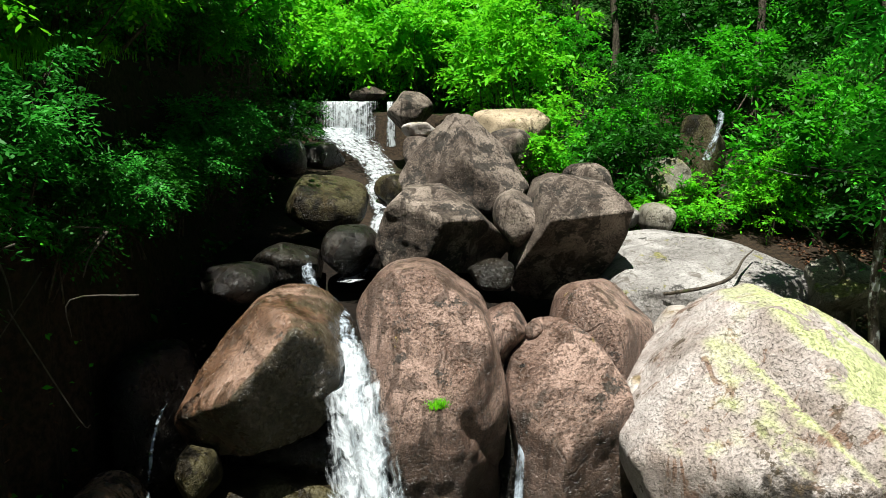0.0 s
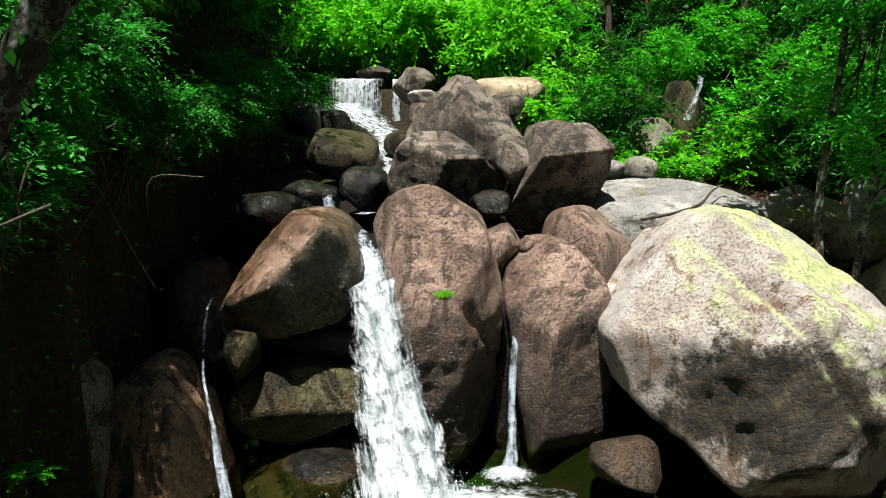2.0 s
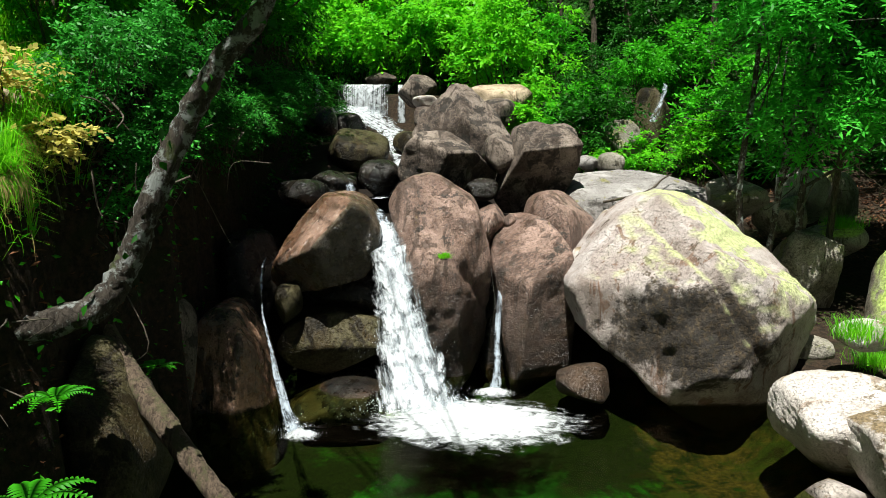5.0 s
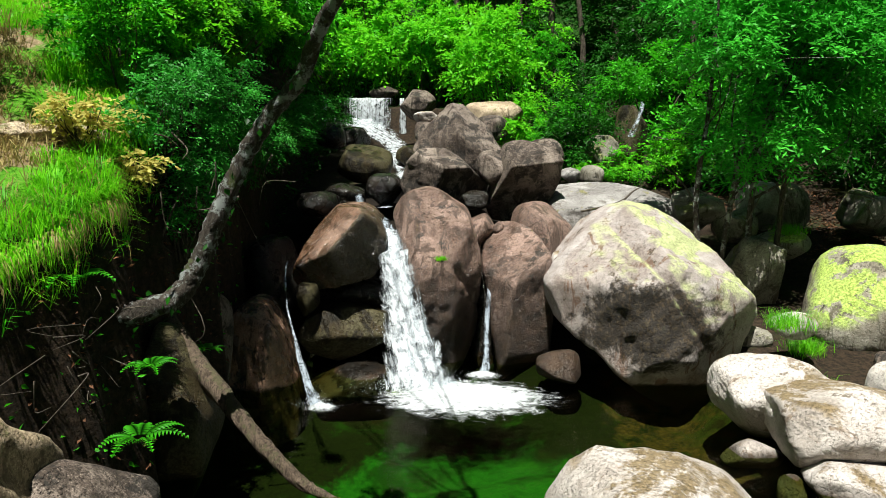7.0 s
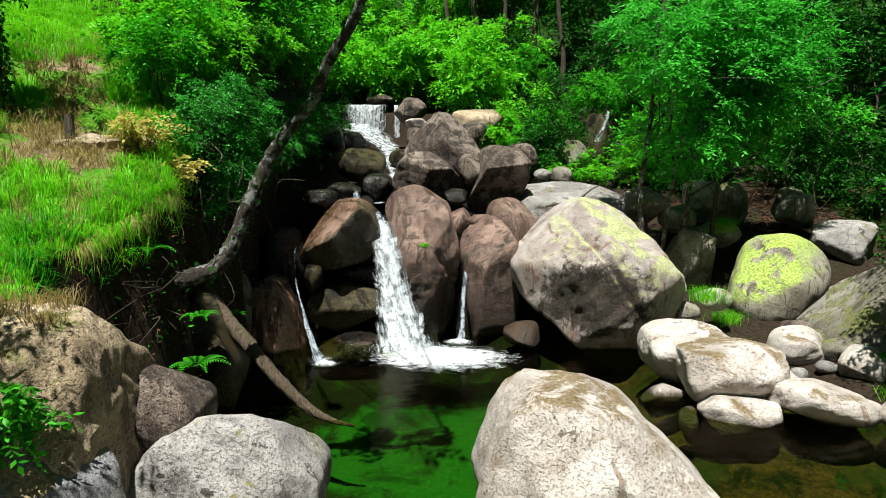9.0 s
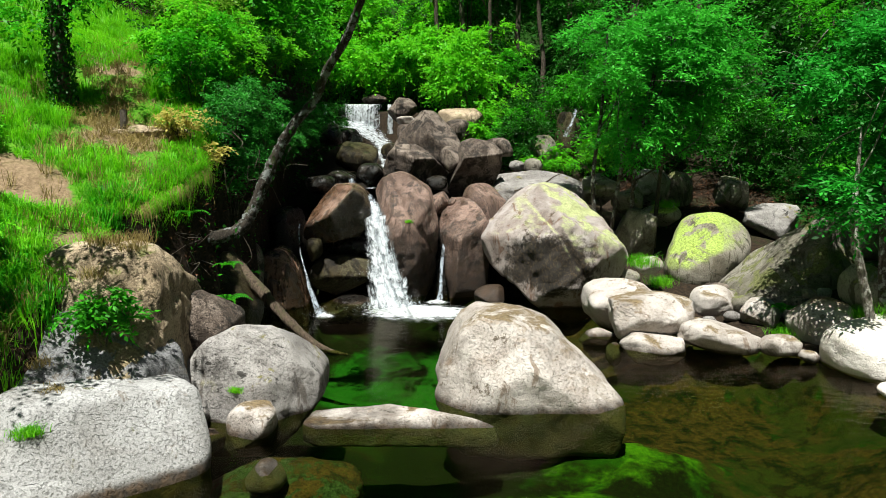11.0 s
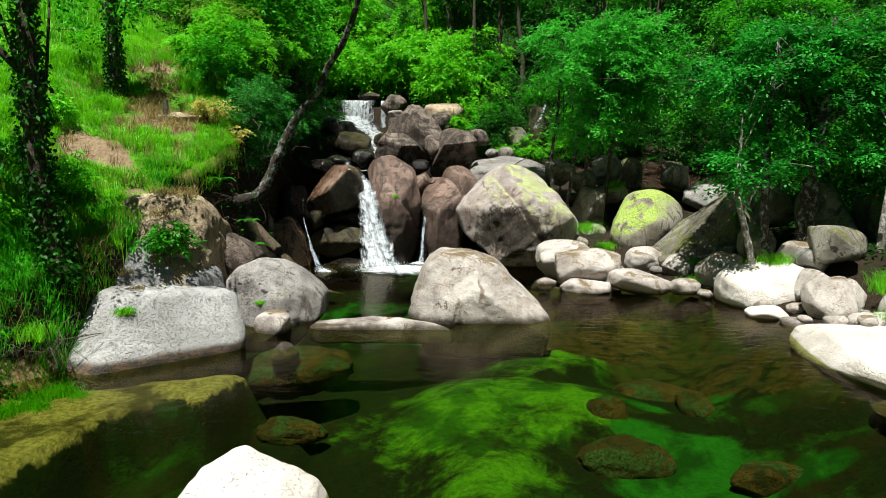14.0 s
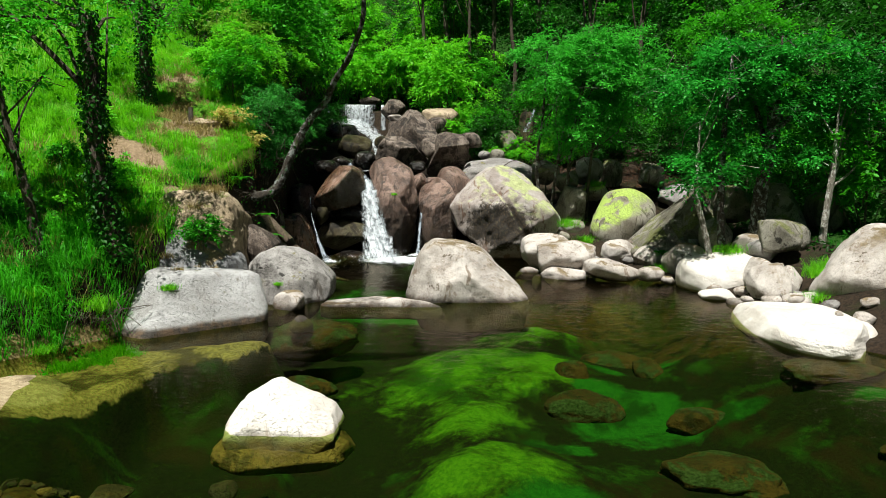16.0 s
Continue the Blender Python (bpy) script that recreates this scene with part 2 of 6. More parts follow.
def bark(name, light, dark, pale=None):
    n = Nodes(name)
    long = n.stretch(n.coord, (1.0, 1.0, 0.25))
    ridge = n.noise(long, 30.0, 7.0, 0.75, 0.8)
    blot = n.noise(n.coord, 7.5, 8.0, 0.75)
    colour = n.mix(n.ramp(ridge, 0.35, 0.65), dark, light)
    if pale:
        colour = n.mix(n.ramp(blot, 0.50, 0.58, 0.0, 0.85), colour, pale)
    colour = n.mix(n.ramp(n.noise(n.coord, 6.5, 5.0), 0.6, 0.7, 0.0, 0.6), colour, (0.06, 0.08, 0.02))
    return n.surface(n.principled(colour, 0.9, n.bump(n.math("ADD", ridge, n.math("MULTIPLY", blot, 0.8)), 1.0, 0.035), 0.2))


bark("bark_dark", (0.13, 0.105, 0.08), (0.03, 0.024, 0.018))
bark("bark_lichen", (0.075, 0.062, 0.05), (0.018, 0.014, 0.011), (0.27, 0.29, 0.28))
bark("bark_pale", (0.32, 0.29, 0.25), (0.10, 0.085, 0.065), (0.62, 0.60, 0.56))
bark("bark_log", (0.15, 0.11, 0.08), (0.03, 0.021, 0.014), (0.075, 0.07, 0.035))
bark("twig_pale", (0.15, 0.125, 0.10), (0.06, 0.05, 0.04))


def valley_floor():
    """Soil, meadow, pool bed, sand and trodden path, laid out by the sheet's own masks with ragged borders."""
    n = Nodes("valley_floor")
    big = n.noise(n.coord, 0.9, 5.0, 0.6, 0.4)
    fine = n.noise(n.coord, 15.0, 7.0, 0.7)
    rag = n.noise(n.coord, 3.5, 7.0, 0.7, 0.4)

    def mask(name):
        at = n.node("Attribute")
        at.attribute_name = name
        return n.ramp(n.math("ADD", at.outputs["Fac"], n.math("MULTIPLY", n.math("SUBTRACT", rag, 0.5), 0.9)), 0.42, 0.58)

    def two(a, b, c, at=0.55):
        col = n.mix(n.ramp(fine, 0.35, 0.65), a, b)
        return n.mix(n.ramp(big, at, at + 0.12, 0.0, 0.9), col, c)

    # bare soil kept near black, the shade of gully and banks in its colour
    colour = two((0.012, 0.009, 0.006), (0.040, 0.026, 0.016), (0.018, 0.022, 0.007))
    colour = n.mix(mask("meadow"), colour, two((0.05, 0.20, 0.008), (0.10, 0.27, 0.015), (0.26, 0.25, 0.06), 0.58))
    colour = n.mix(mask("path"), colour, two((0.30, 0.215, 0.135), (0.18, 0.125, 0.075), (0.14, 0.13, 0.05), 0.52))
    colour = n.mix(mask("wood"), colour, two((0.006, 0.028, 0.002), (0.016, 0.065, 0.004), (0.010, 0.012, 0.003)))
    bed = two((0.003, 0.005, 0.001), (0.007, 0.011, 0.002), (0.014, 0.009, 0.003), 0.54)

    def patchy(name, scale, low, high):
        at = n.node("Attribute")
        at.attribute_name = name
        rough = n.math("MULTIPLY", n.math("SUBTRACT", n.noise(n.coord, scale, 8.0, 0.68, 0.4), 0.5), 2.0)
        return n.ramp(n.math("ADD", at.outputs["Fac"], rough), low, high)

    moss = two((0.040, 0.15, 0.004), (0.085, 0.23, 0.008), (0.010, 0.06, 0.002), 0.48)
    bed = n.mix(patchy("weed", 1.5, 0.30, 0.85), bed, moss)
    bed = n.mix(patchy("emerald", 1.6, 0.40, 0.85), bed, two((0.006, 0.080, 0.006), (0.014, 0.12, 0.009), (0.003, 0.03, 0.002), 0.50))
    bed = n.mix(n.ramp(n.noise(n.coord, 0.95, 8.0, 0.66, 0.5), 0.54, 0.66, 0.0, 0.45), bed, two((0.010, 0.075, 0.005), (0.030, 0.12, 0.006), (0.006, 0.03, 0.002), 0.5))
    # wet ground by the cascade, blackened with the painted shade of its crevices
    colour = n.mix(mask("damp_shade"), colour, two((0.004, 0.003, 0.002), (0.014, 0.009, 0.006), (0.007, 0.007, 0.003)))
    colour = n.mix(mask("bed"), colour, bed)
    colour = n.mix(mask("silt"), colour, two((0.075, 0.042, 0.014), (0.025, 0.016, 0.006), (0.022, 0.030, 0.006), 0.50))
    colour = n.mix(mask("sand"), colour, two((0.34, 0.26, 0.12), (0.15, 0.11, 0.045), (0.035, 0.026, 0.010), 0.50))
    colour = n.mix(mask("beach"), colour, two((0.46, 0.37, 0.24), (0.30, 0.23, 0.14), (0.13, 0.10, 0.06), 0.56))
    return n.surface(n.principled(colour, 0.95, n.bump(fine, 1.0, 0.05), 0.15))


valley_floor()


def pool_water():
    n = Nodes("pool_water")
    rip = n.noise(n.stretch(n.coord, (1.0, 1.7, 1.0)), 3.2, 3.0, 0.55, 0.4)
    fine = n.noise(n.stretch(n.coord, (1.0, 1.6, 1.0)), 13.0, 2.0, 0.5)
    h = n.math("ADD", rip, n.math("MULTIPLY", fine, 0.22))
    normal = n.bump(h, 0.2, 0.05)
    clear = n.node("BsdfTransparent", Color=(0.65, 0.75, 0.42))
    gloss = n.node("BsdfGlossy", Color=(0.72, 0.60, 0.47), Roughness=0.05, Normal=normal)
    fres = n.node("Fresnel", IOR=1.10, Normal=normal)
    mix = n.node("MixShader")
    n.put(mix.inputs[0], fres.outputs[0])
    n.put(mix.inputs[1], clear.outputs[0])
    n.put(mix.inputs[2], gloss.outputs[0])
    return n.surface(mix.outputs[0])


def falling_water(name, density, across=9.0, along=0.8, tint=(0.70, 0.75, 0.80)):
    """White water: streaks of foam with clear gaps. The u coordinate runs across, v along the fall in metres."""
    n = Nodes(name)
    uv = n.node("UVMap").outputs[0]
    strands = n.noise(n.stretch(uv, (across, along, 1.0)), 2.2, 5.0, 0.65, 0.35)
    lumps = n.noise(n.stretch(uv, (3.0, 2.2, 1.0)), 2.6, 5.0, 0.7, 0.8)
    f = n.math("ADD", n.math("MULTIPLY", strands, 0.55), n.math("MULTIPLY", lumps, 0.45))
    at = n.node("Attribute")
    at.attribute_name = "edge"
    f = n.math("SUBTRACT", f, n.math("MULTIPLY", at.outputs["Fac"], 0.22))
    alpha = n.ramp(f, 0.47 - 0.20 * density, 0.68 - 0.17 * density)
    tint = n.mix(n.ramp(lumps, 0.34, 0.60), tuple(0.62 * c for c in tint), tint)
    body = n.principled(tint, 0.35, n.bump(f, 0.8, 0.08), 0.5)
    thin = n.node("BsdfTranslucent", Color=tint)
    both = n.node("MixShader")
    n.put(both.inputs[0], 0.3)
    n.put(both.inputs[1], body)
    n.put(both.inputs[2], thin.outputs[0])
    clear = n.node("BsdfTransparent", Color=(0.93, 0.96, 0.97))
    mix = n.node("MixShader")
    n.put(mix.inputs[0], alpha)
    n.put(mix.inputs[1], clear.outputs[0])
    n.put(mix.inputs[2], both.outputs[0])
    return n.surface(mix.outputs[0])


pool_water()
falling_water("white_water", 0.62, 6.0, 1.1)
falling_water("veil_water", 0.72, 16.0, 0.3)
falling_water("apron_water", 0.58, 6.0, 1.0)
falling_water("chute_water", 0.30, 6.0, 1.0, (0.66, 0.76, 0.88))
falling_water("thin_water", 0.62, 10.0, 0.5, (0.42, 0.49, 0.57))


def foam_sheet():
    """Foam that breaks up towards its rim; the uv runs from the middle out to length 1."""
    n = Nodes("foam")
    uv = n.node("UVMap").outputs[0]
    far = n.node("VectorMath")
    far.operation = "LENGTH"
    n.put(far.inputs[0], uv)
    lace = n.noise(uv, 6.0, 9.0, 0.75, 0.6)
    f = n.math("SUBTRACT", n.math("ADD", lace, 0.10), n.math("MULTIPLY", n.math("POWER", far.outputs["Value"], 1.7), 0.46))
    alpha = n.ramp(f, 0.22, 0.56)
    clear = n.node("BsdfTransparent", Color=(0.9, 0.95, 0.92))
    mix = n.node("MixShader")
    n.put(mix.inputs[0], alpha)
    n.put(mix.inputs[1], clear.outputs[0])
    n.put(mix.inputs[2], n.principled((0.72, 0.76, 0.79), 0.5, n.bump(lace, 1.0, 0.08), 0.4))
    return n.surface(mix.outputs[0])


foam_sheet()


n = Nodes("droplet")
n.surface(n.principled((0.88, 0.91, 0.94), 0.25, None, 0.6))

# ---- building helpers ----
def mesh_from(name, verts, faces, material, smooth=True, uvs=None):
    me = bpy.data.meshes.new(name)
    me.from_pydata([tuple(v) for v in verts] if not isinstance(verts, np.ndarray) else verts.tolist(), [], faces if isinstance(faces, list) else faces.tolist())
    me.materials.append(MATS[material])
    me.polygons.foreach_set("use_smooth", [smooth] * len(me.polygons))
    if uvs is not None:
        layer = me.uv_layers.new(name="UVMap")
        loops = np.empty(len(me.loops), dtype=np.int32)
        me.loops.foreach_get("vertex_index", loops)
        layer.data.foreach_set("uv", np.asarray(uvs, dtype=np.float32)[loops].ravel())
    me.update()
    return me


def part(name, data, material, parent, label="", smooth=True):
    """One mesh object under a thing or a part; data is (verts, faces) in the parent's space."""
    ob = new(name, mesh_from(name, data[0], data[1], material, smooth))
    ob.parent = parent
    return tagged(ob, label)


def thing(name, place, label, category, group="", kind=""):
    ob = new(name)
    ob.location = place
    return tagged(ob, label, category, group, kind)


def spline(points, steps):
    """Catmull-Rom through rows of numbers."""
    p = np.asarray(points, dtype=float)
    p = np.vstack([2 * p[0] - p[1], p, 2 * p[-1] - p[-2]])
    rows = []
    for i in range(1, len(p) - 2):
        for u in np.linspace(0, 1, steps, endpoint=False):
            a, b, c, d = p[i - 1], p[i], p[i + 1], p[i + 2]
            rows.append(0.5 * (2 * b + (c - a) * u + (2 * a - 5 * b + 4 * c - d) * u * u + (3 * b - a - 3 * c + d) * u ** 3))
    rows.append(p[-2])
    return np.array(rows)


def tube(points, sides=8, steps=4, knots=0.08, rng=None):
    """A tapered, slightly knotty tube through rows of x, y, z, radius."""
    s = spline(points, steps)
    c, r = s[:, :3], s[:, 3]
    tang = np.gradient(c, axis=0)
    tang /= np.linalg.norm(tang, axis=1)[:, None] + 1e-9
    ref = np.array([0.31, 0.95, 0.05])
    a = np.cross(tang, ref)
    a /= np.linalg.norm(a, axis=1)[:, None] + 1e-9
    b = np.cross(tang, a)
    ang = np.linspace(0, 2 * np.pi, sides, endpoint=False)
    ring = np.cos(ang)[None, :, None] * a[:, None, :] + np.sin(ang)[None, :, None] * b[:, None, :]
    rad = r[:, None] * (1 + knots * (rng.normal(size=(len(c), sides)) if rng is not None else 0))
    verts = (c[:, None, :] + ring * rad[:, :, None]).reshape(-1, 3)
    faces = []
    for i in range(len(c) - 1):
        for j in range(sides):
            k = (j + 1) % sides
            faces.append([i * sides + j, i * sides + k, (i + 1) * sides + k, (i + 1) * sides + j])
    faces.append(list(range(sides))[::-1])
    faces.append([(len(c) - 1) * sides + j for j in range(sides)])
    return verts, faces


def join(pieces):
    verts, faces, n = [], [], 0
    for v, f in pieces:
        verts.append(np.asarray(v))
        faces += [[i + n for i in face] for face in f]
        n += len(v)
    return np.vstack(verts), faces


def waves(p, rng, scale, octaves=4, gain=0.55):
    """Smooth pseudo-noise: sums of sines in random directions."""
    total, amp, k = np.zeros(len(p)), 1.0, scale
    for _ in range(octaves):
        for _ in range(5):
            d = rng.normal(size=3)
            d /= np.linalg.norm(d)
            total += amp * np.sin(p @ d * k * rng.uniform(0.7, 1.4) + rng.uniform(0, 6.3)) / 5
        amp *= gain
        k *= 2.1
    return total


# ---- ground: one sheet with the pool basin, the banks and the wooded hill ----
def smooth_step(v, a, b):
    u = np.clip((v - a) / (b - a), 0, 1)
    return u * u * (3 - 2 * u)


BED_MOUNDS = ((2.0, -3.3, 2.3, 1.4, 0.35), (1.7, -5.5, 1.0, 0.9, 0.3), (1.8, -7.3, 1.2, 1.1, 0.35), (3.2, -1.2, 1.3, 0.6, 0.3), (0.9, 3.0, 1.1, 0.8, 0.35))
BED_CLEARINGS = ((5.3, -3.0, 0.35, 0.3), (4.6, -4.4, 0.4, 0.4), (4.15, -3.25, 0.4, 0.25), (4.2, -5.2, 1.1, 0.9), (3.9, -4.1, 0.5, 0.4), (5.6, -5.5, 0.5, 0.25), (7.2, -4.9, 0.3, 0.2), (7.1, -6.0, 0.3, 0.2), (2.9, -6.2, 0.5, 0.4), (2.6, -8.2, 0.8, 0.6), (0.3, 3.1, 2.4, 2.1))


def bank_edge(y):
    """The lip of the left bank: x over y, with a recess behind the tan outcrop."""
    edge = np.interp(y, [-40, -9, -6.5, -4.6, -3.6, -2.2, -1.0, -0.5, 0.2, 0.8, 1.4, 3, 6, 12, 20, 30], [-9, -5.4, -4.1, -3.3, -3.2, -3.15, -3.15, -3.45, -3.45, -3.05, -2.9, -3.15, -3.25, -3.4, -4.6, -6])
    return edge + smooth_step(y, -2.6, -1.0) * (1 - smooth_step(y, 6, 9)) * (0.05 + 0.10 * np.sin(1.7 * y + 0.6) + 0.07 * np.sin(4.1 * y + 1.0) + 0.05 * np.sin(8.7 * y))


def on_shelf(x, y):
    """Metres inside the edge of the sandy shelf below the slab."""
    low = np.interp(x, [-4.0, -3.2, -2.85, -2.6, -2.3, -1.7, -1.3], [-9.5, -8.0, -6.3, -5.6, -5.15, -4.95, -3.5])
    return np.minimum(y - low, -1.35 - x) + 0.12 * np.sin(3.1 * x + 1.3 * y) + 0.08 * np.sin(7.3 * x - 5.1 * y)


def ground_height(x, y):
    x, y = np.asarray(x, dtype=float), np.asarray(y, dtype=float)
    # the stream's own profile, stepping up the cascade
    stream = np.interp(y, [-40, -12, -7, -2, 3, 5.6, 6.8, 7.7, 8.4, 9, 11, 15, 19.6, 20.3, 24, 30, 40, 60, 80, 400], [-1.1, -1.2, -1.5, -1.2, -1.0, -0.8, -0.5, 0.0, 1.8, 2.1, 2.7, 3.4, 3.9, 5.2, 5.6, 10, 19, 40, 58, 90])
    # boulder field and slope right of the stream
    east = np.interp(y, [-40, -6, 0.8, 2.2, 4.5, 7, 9, 12, 16, 20, 26, 40, 60, 80, 400], [-0.9, -1.1, -0.9, -0.2, 0.25, 0.7, 1.5, 2.5, 3.6, 5.0, 8.0, 20, 40, 58, 90])
    cove = np.interp(y, [-40, -6, 2.2, 5.2, 6.8, 7.8, 9, 12, 16, 20, 26, 40, 60, 80, 400], [-0.9, -1.1, -0.8, -0.6, 0.0, 0.8, 1.5, 2.5, 3.6, 5.0, 8.0, 20, 40, 58, 90])
    east = cove + (east - cove) * smooth_step(x, 3.4, 4.8)
    z = stream + (east - stream) * smooth_step(x, 0.2, 1.8)
    shore = np.interp(y, [-40, -9, -6, -4.5, -3, -1.5, 0, 1.5, 3], [12, 9.6, 8.0, 7.0, 6.9, 7.3, 7.3, 6.5, 5.8])
    out = x - shore
    right = -0.8 + 0.95 * smooth_step(out, -0.9, 0.5) + 0.55 * smooth_step(out, 0.8, 2.4) + 0.12 * np.clip(out - 2, 0, 6) + 0.55 * np.clip(out - 7, 0, 70)
    slope = np.interp(y, [-40, 4, 8, 10, 14, 20, 40, 400], [0, 0, 0.3, 1.2, 2.6, 4.5, 14, 50])
    z = np.where(out > -0.9, np.maximum(z, right), z)
    z = np.where(out > 0, np.maximum(z, right * 0.6 + slope), z)
    # left bank: a steep edge with a meadow rising behind it
    edge = bank_edge(y)
    top = np.interp(y, [-40, -7, -5, -4, -2.6, 0, 1, 3, 5, 8, 12, 20, 40, 400], [0.1, 0.15, 0.5, 1.05, 1.45, 2.3, 2.65, 3.45, 4.3, 5.0, 5.4, 6.6, 16, 55])
    back = edge - x
    steep = np.interp(y, [-9, -5, -3], [1.8, 1.0, 0.34])
    rise = smooth_step(back, -0.1, steep)
    lift = np.interp(back, [0, 3, 7, 20, 60, 400], [0, 1.0, 2.6, 11, 36, 80])
    left = top + lift
    z = z + (np.maximum(left, z) - z) * rise
    # sandy shelf off the left shore
    shelf = -0.20 - 0.9 * (1 - smooth_step(on_shelf(x, y), -0.9, 0.3))
    z = np.where((y < -3.3) & (x < -0.6), np.maximum(z, shelf - 0.9 * smooth_step(y, -3.9, -3.3)), z)
    strand = smooth_step(-(x + 0.1 * (y + 7.0)), 2.7, 3.8) * smooth_step(-y, 5.8, 6.6) * (1 - 0.4 * smooth_step(-y, 7.9, 8.6))
    z = np.where(y < -5.5, np.maximum(z, -0.30 + 0.34 * strand - 2.0 * smooth_step(x, -3.2, -1.5)), z)
    # shallows round the low white rock
    z = np.maximum(z, -0.14 - 0.55 * np.maximum(0, np.hypot(x - 7.2, (y + 3.9) / 1.9) - 0.8))
    # gravel bar off the near shore
    z = np.maximum(z, -0.10 - 1.2 * (1 - np.exp(-((x + 2.4) / 1.1) ** 2 - ((y + 9.5) / 0.9) ** 2)))
    # mounds on the bed of the pool
    for mx, my, rx, ry, up in BED_MOUNDS:
        z = z + up * np.exp(-(((x - mx) / rx) ** 2 + ((y - my) / ry) ** 2) ** 1.5)
    # lumps
    p = np.stack([x.ravel(), y.ravel(), np.zeros(x.size)], 1)
    z = z + (0.10 * waves(p, np.random.default_rng(5), 1.7, 4)).reshape(x.shape)
    return z


def axis(lo, fine_lo, fine_hi, hi, step):
    fine = np.arange(fine_lo, fine_hi, step)
    before = fine_lo - np.geomspace(step, fine_lo - lo, 34)[::-1]
    after = fine_hi + np.geomspace(step * 0.5, hi - fine_hi, 34)
    return np.concatenate([before, fine, after])


gx, gy = axis(-400, -9, 12, 400, 0.13), axis(-400, -12, 22, 420, 0.15)
X, Y = np.meshgrid(gx, gy)
Z = ground_height(X, Y)
nx, ny = len(gx), len(gy)
gi = np.arange(nx * ny).reshape(ny, nx)
gfaces = np.stack([gi[:-1, :-1], gi[:-1, 1:], gi[1:, 1:], gi[1:, :-1]], -1).reshape(-1, 4)
gverts = np.stack([X, Y, Z], -1).reshape(-1, 3)
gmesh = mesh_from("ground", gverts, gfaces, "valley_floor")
vx, vy, vz = gverts.T
steepness = np.hypot(*np.gradient(Z, gy, gx)).ravel()
weed = sum(np.exp(-(((vx - mx) / rx) ** 2 + ((vy - my) / ry) ** 2) ** 2) for mx, my, rx, ry, up in BED_MOUNDS)
clear_bed = sum(np.exp(-(((vx - mx) / rx) ** 2 + ((vy - my) / ry) ** 2) ** 2) for mx, my, rx, ry in BED_CLEARINGS)
masks = {
    "emerald": np.clip(clear_bed, 0, 1),
    "weed": np.clip(weed, 0, 1) * (0.75 + 0.3 * waves(np.stack([vx, vy, 0 * vx], 1), np.random.default_rng(12), 2.4, 4)),
    "meadow": np.where((vx < np.interp(vy, [-6.5, -4.6, -3.6, 3, 12], [-4.3, -3.6, -3.6, -3.6, -4.2])) & (vz > 0.25) & ((vy > -4.3) | (vx < -5.2 + 0.3 * np.sin(3 * vy))), 1 - smooth_step(steepness, 1.0, 1.7), 0) * (1 - smooth_step(vy, 9, 15)),
    "bed": 1 - smooth_step(vz, -0.10, 0.06),
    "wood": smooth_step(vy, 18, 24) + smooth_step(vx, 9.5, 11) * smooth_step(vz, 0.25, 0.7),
    "silt": (0.8 * np.exp(-(((vx + 2.4) / 1.0) ** 2 + ((vy + 9.5) / 0.9) ** 2) ** 2) + 0.53 * smooth_step(vx, np.interp(vy, [-6, -4, -2, 0, 3], [7.0, 5.6, 4.2, 2.0, 2.2]) - 0.6, np.interp(vy, [-6, -4, -2, 0, 3], [7.0, 5.6, 4.2, 2.0, 2.2]) + 0.6) * smooth_step(vy, -7.5, -5.5) + 0.6 * np.exp(-(((vx + 0.9) / 1.0) ** 2 + ((vy + 2.5) / 0.6) ** 2) ** 2)) * (1 - smooth_step(vz, -0.05, 0.08)),
    "sand": 0.72 * smooth_step(on_shelf(vx, vy), -0.25, 0.30) * (1 - smooth_step(vy, -3.9, -3.4)) * smooth_step(-vx, 0.9, 1.5) * (1 - smooth_step(vz, 0.2, 0.45)) * (1 - smooth_step(-vy, 10.0, 13.0)),
    "beach": 0.85 * np.exp(-(((vx + 3.9) / 0.75) ** 2 + ((vy + 7.1) / 1.0) ** 2) ** 2) + 0.75 * np.exp(-(((vx + 1.9) / 1.1) ** 2 + ((vy + 10.0) / 0.5) ** 2) ** 2),
    "damp_shade": smooth_step(vx, -3.6, -3.0) * (1 - smooth_step(vx, 2.0, 2.8)) * smooth_step(vy, 5.4, 6.0) * (1 - smooth_step(vy, 10.5, 12.5)),
    "path": np.exp(-(((vx + 5.1) / 0.8) ** 2 + ((vy + 0.1 + 0.25 * (vx + 5)) / 0.55) ** 2) ** 2) + 0.8 * np.exp(-((vx + 3.8) / 0.5) ** 2 - ((vy + 1.3) / 0.6) ** 2) + 0.75 * np.exp(-((vx + 4.5) / 1.1) ** 2 - ((vy - 2.0) / 1.1) ** 2) + 0.75 * np.exp(-((vx + 5.9) / 0.9) ** 2 - ((vy - 4.4) / 0.6) ** 2),
}
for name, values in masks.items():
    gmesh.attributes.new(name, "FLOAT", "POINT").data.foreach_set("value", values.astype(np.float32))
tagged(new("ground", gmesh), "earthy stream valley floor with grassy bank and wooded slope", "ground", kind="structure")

# ---- pool water ----
wx, wy = np.arange(-14, 16.1, 0.5), np.arange(-45, 7.1, 0.5)
WX, WY = np.meshgrid(wx, wy)
wi = np.arange(WX.size).reshape(WX.shape)
wfaces = np.stack([wi[:-1, :-1], wi[:-1, 1:], wi[1:, 1:], wi[1:, :-1]], -1).reshape(-1, 4)
water = new("water", mesh_from("water", np.stack([WX, WY, WX * 0], -1).reshape(-1, 3), wfaces, "pool_water"))
tagged(water, "clear dark green pool with faint ripples", "water", kind="structure")

# ---- boulder maker ----
SPHERES, ROCKS = {}, []


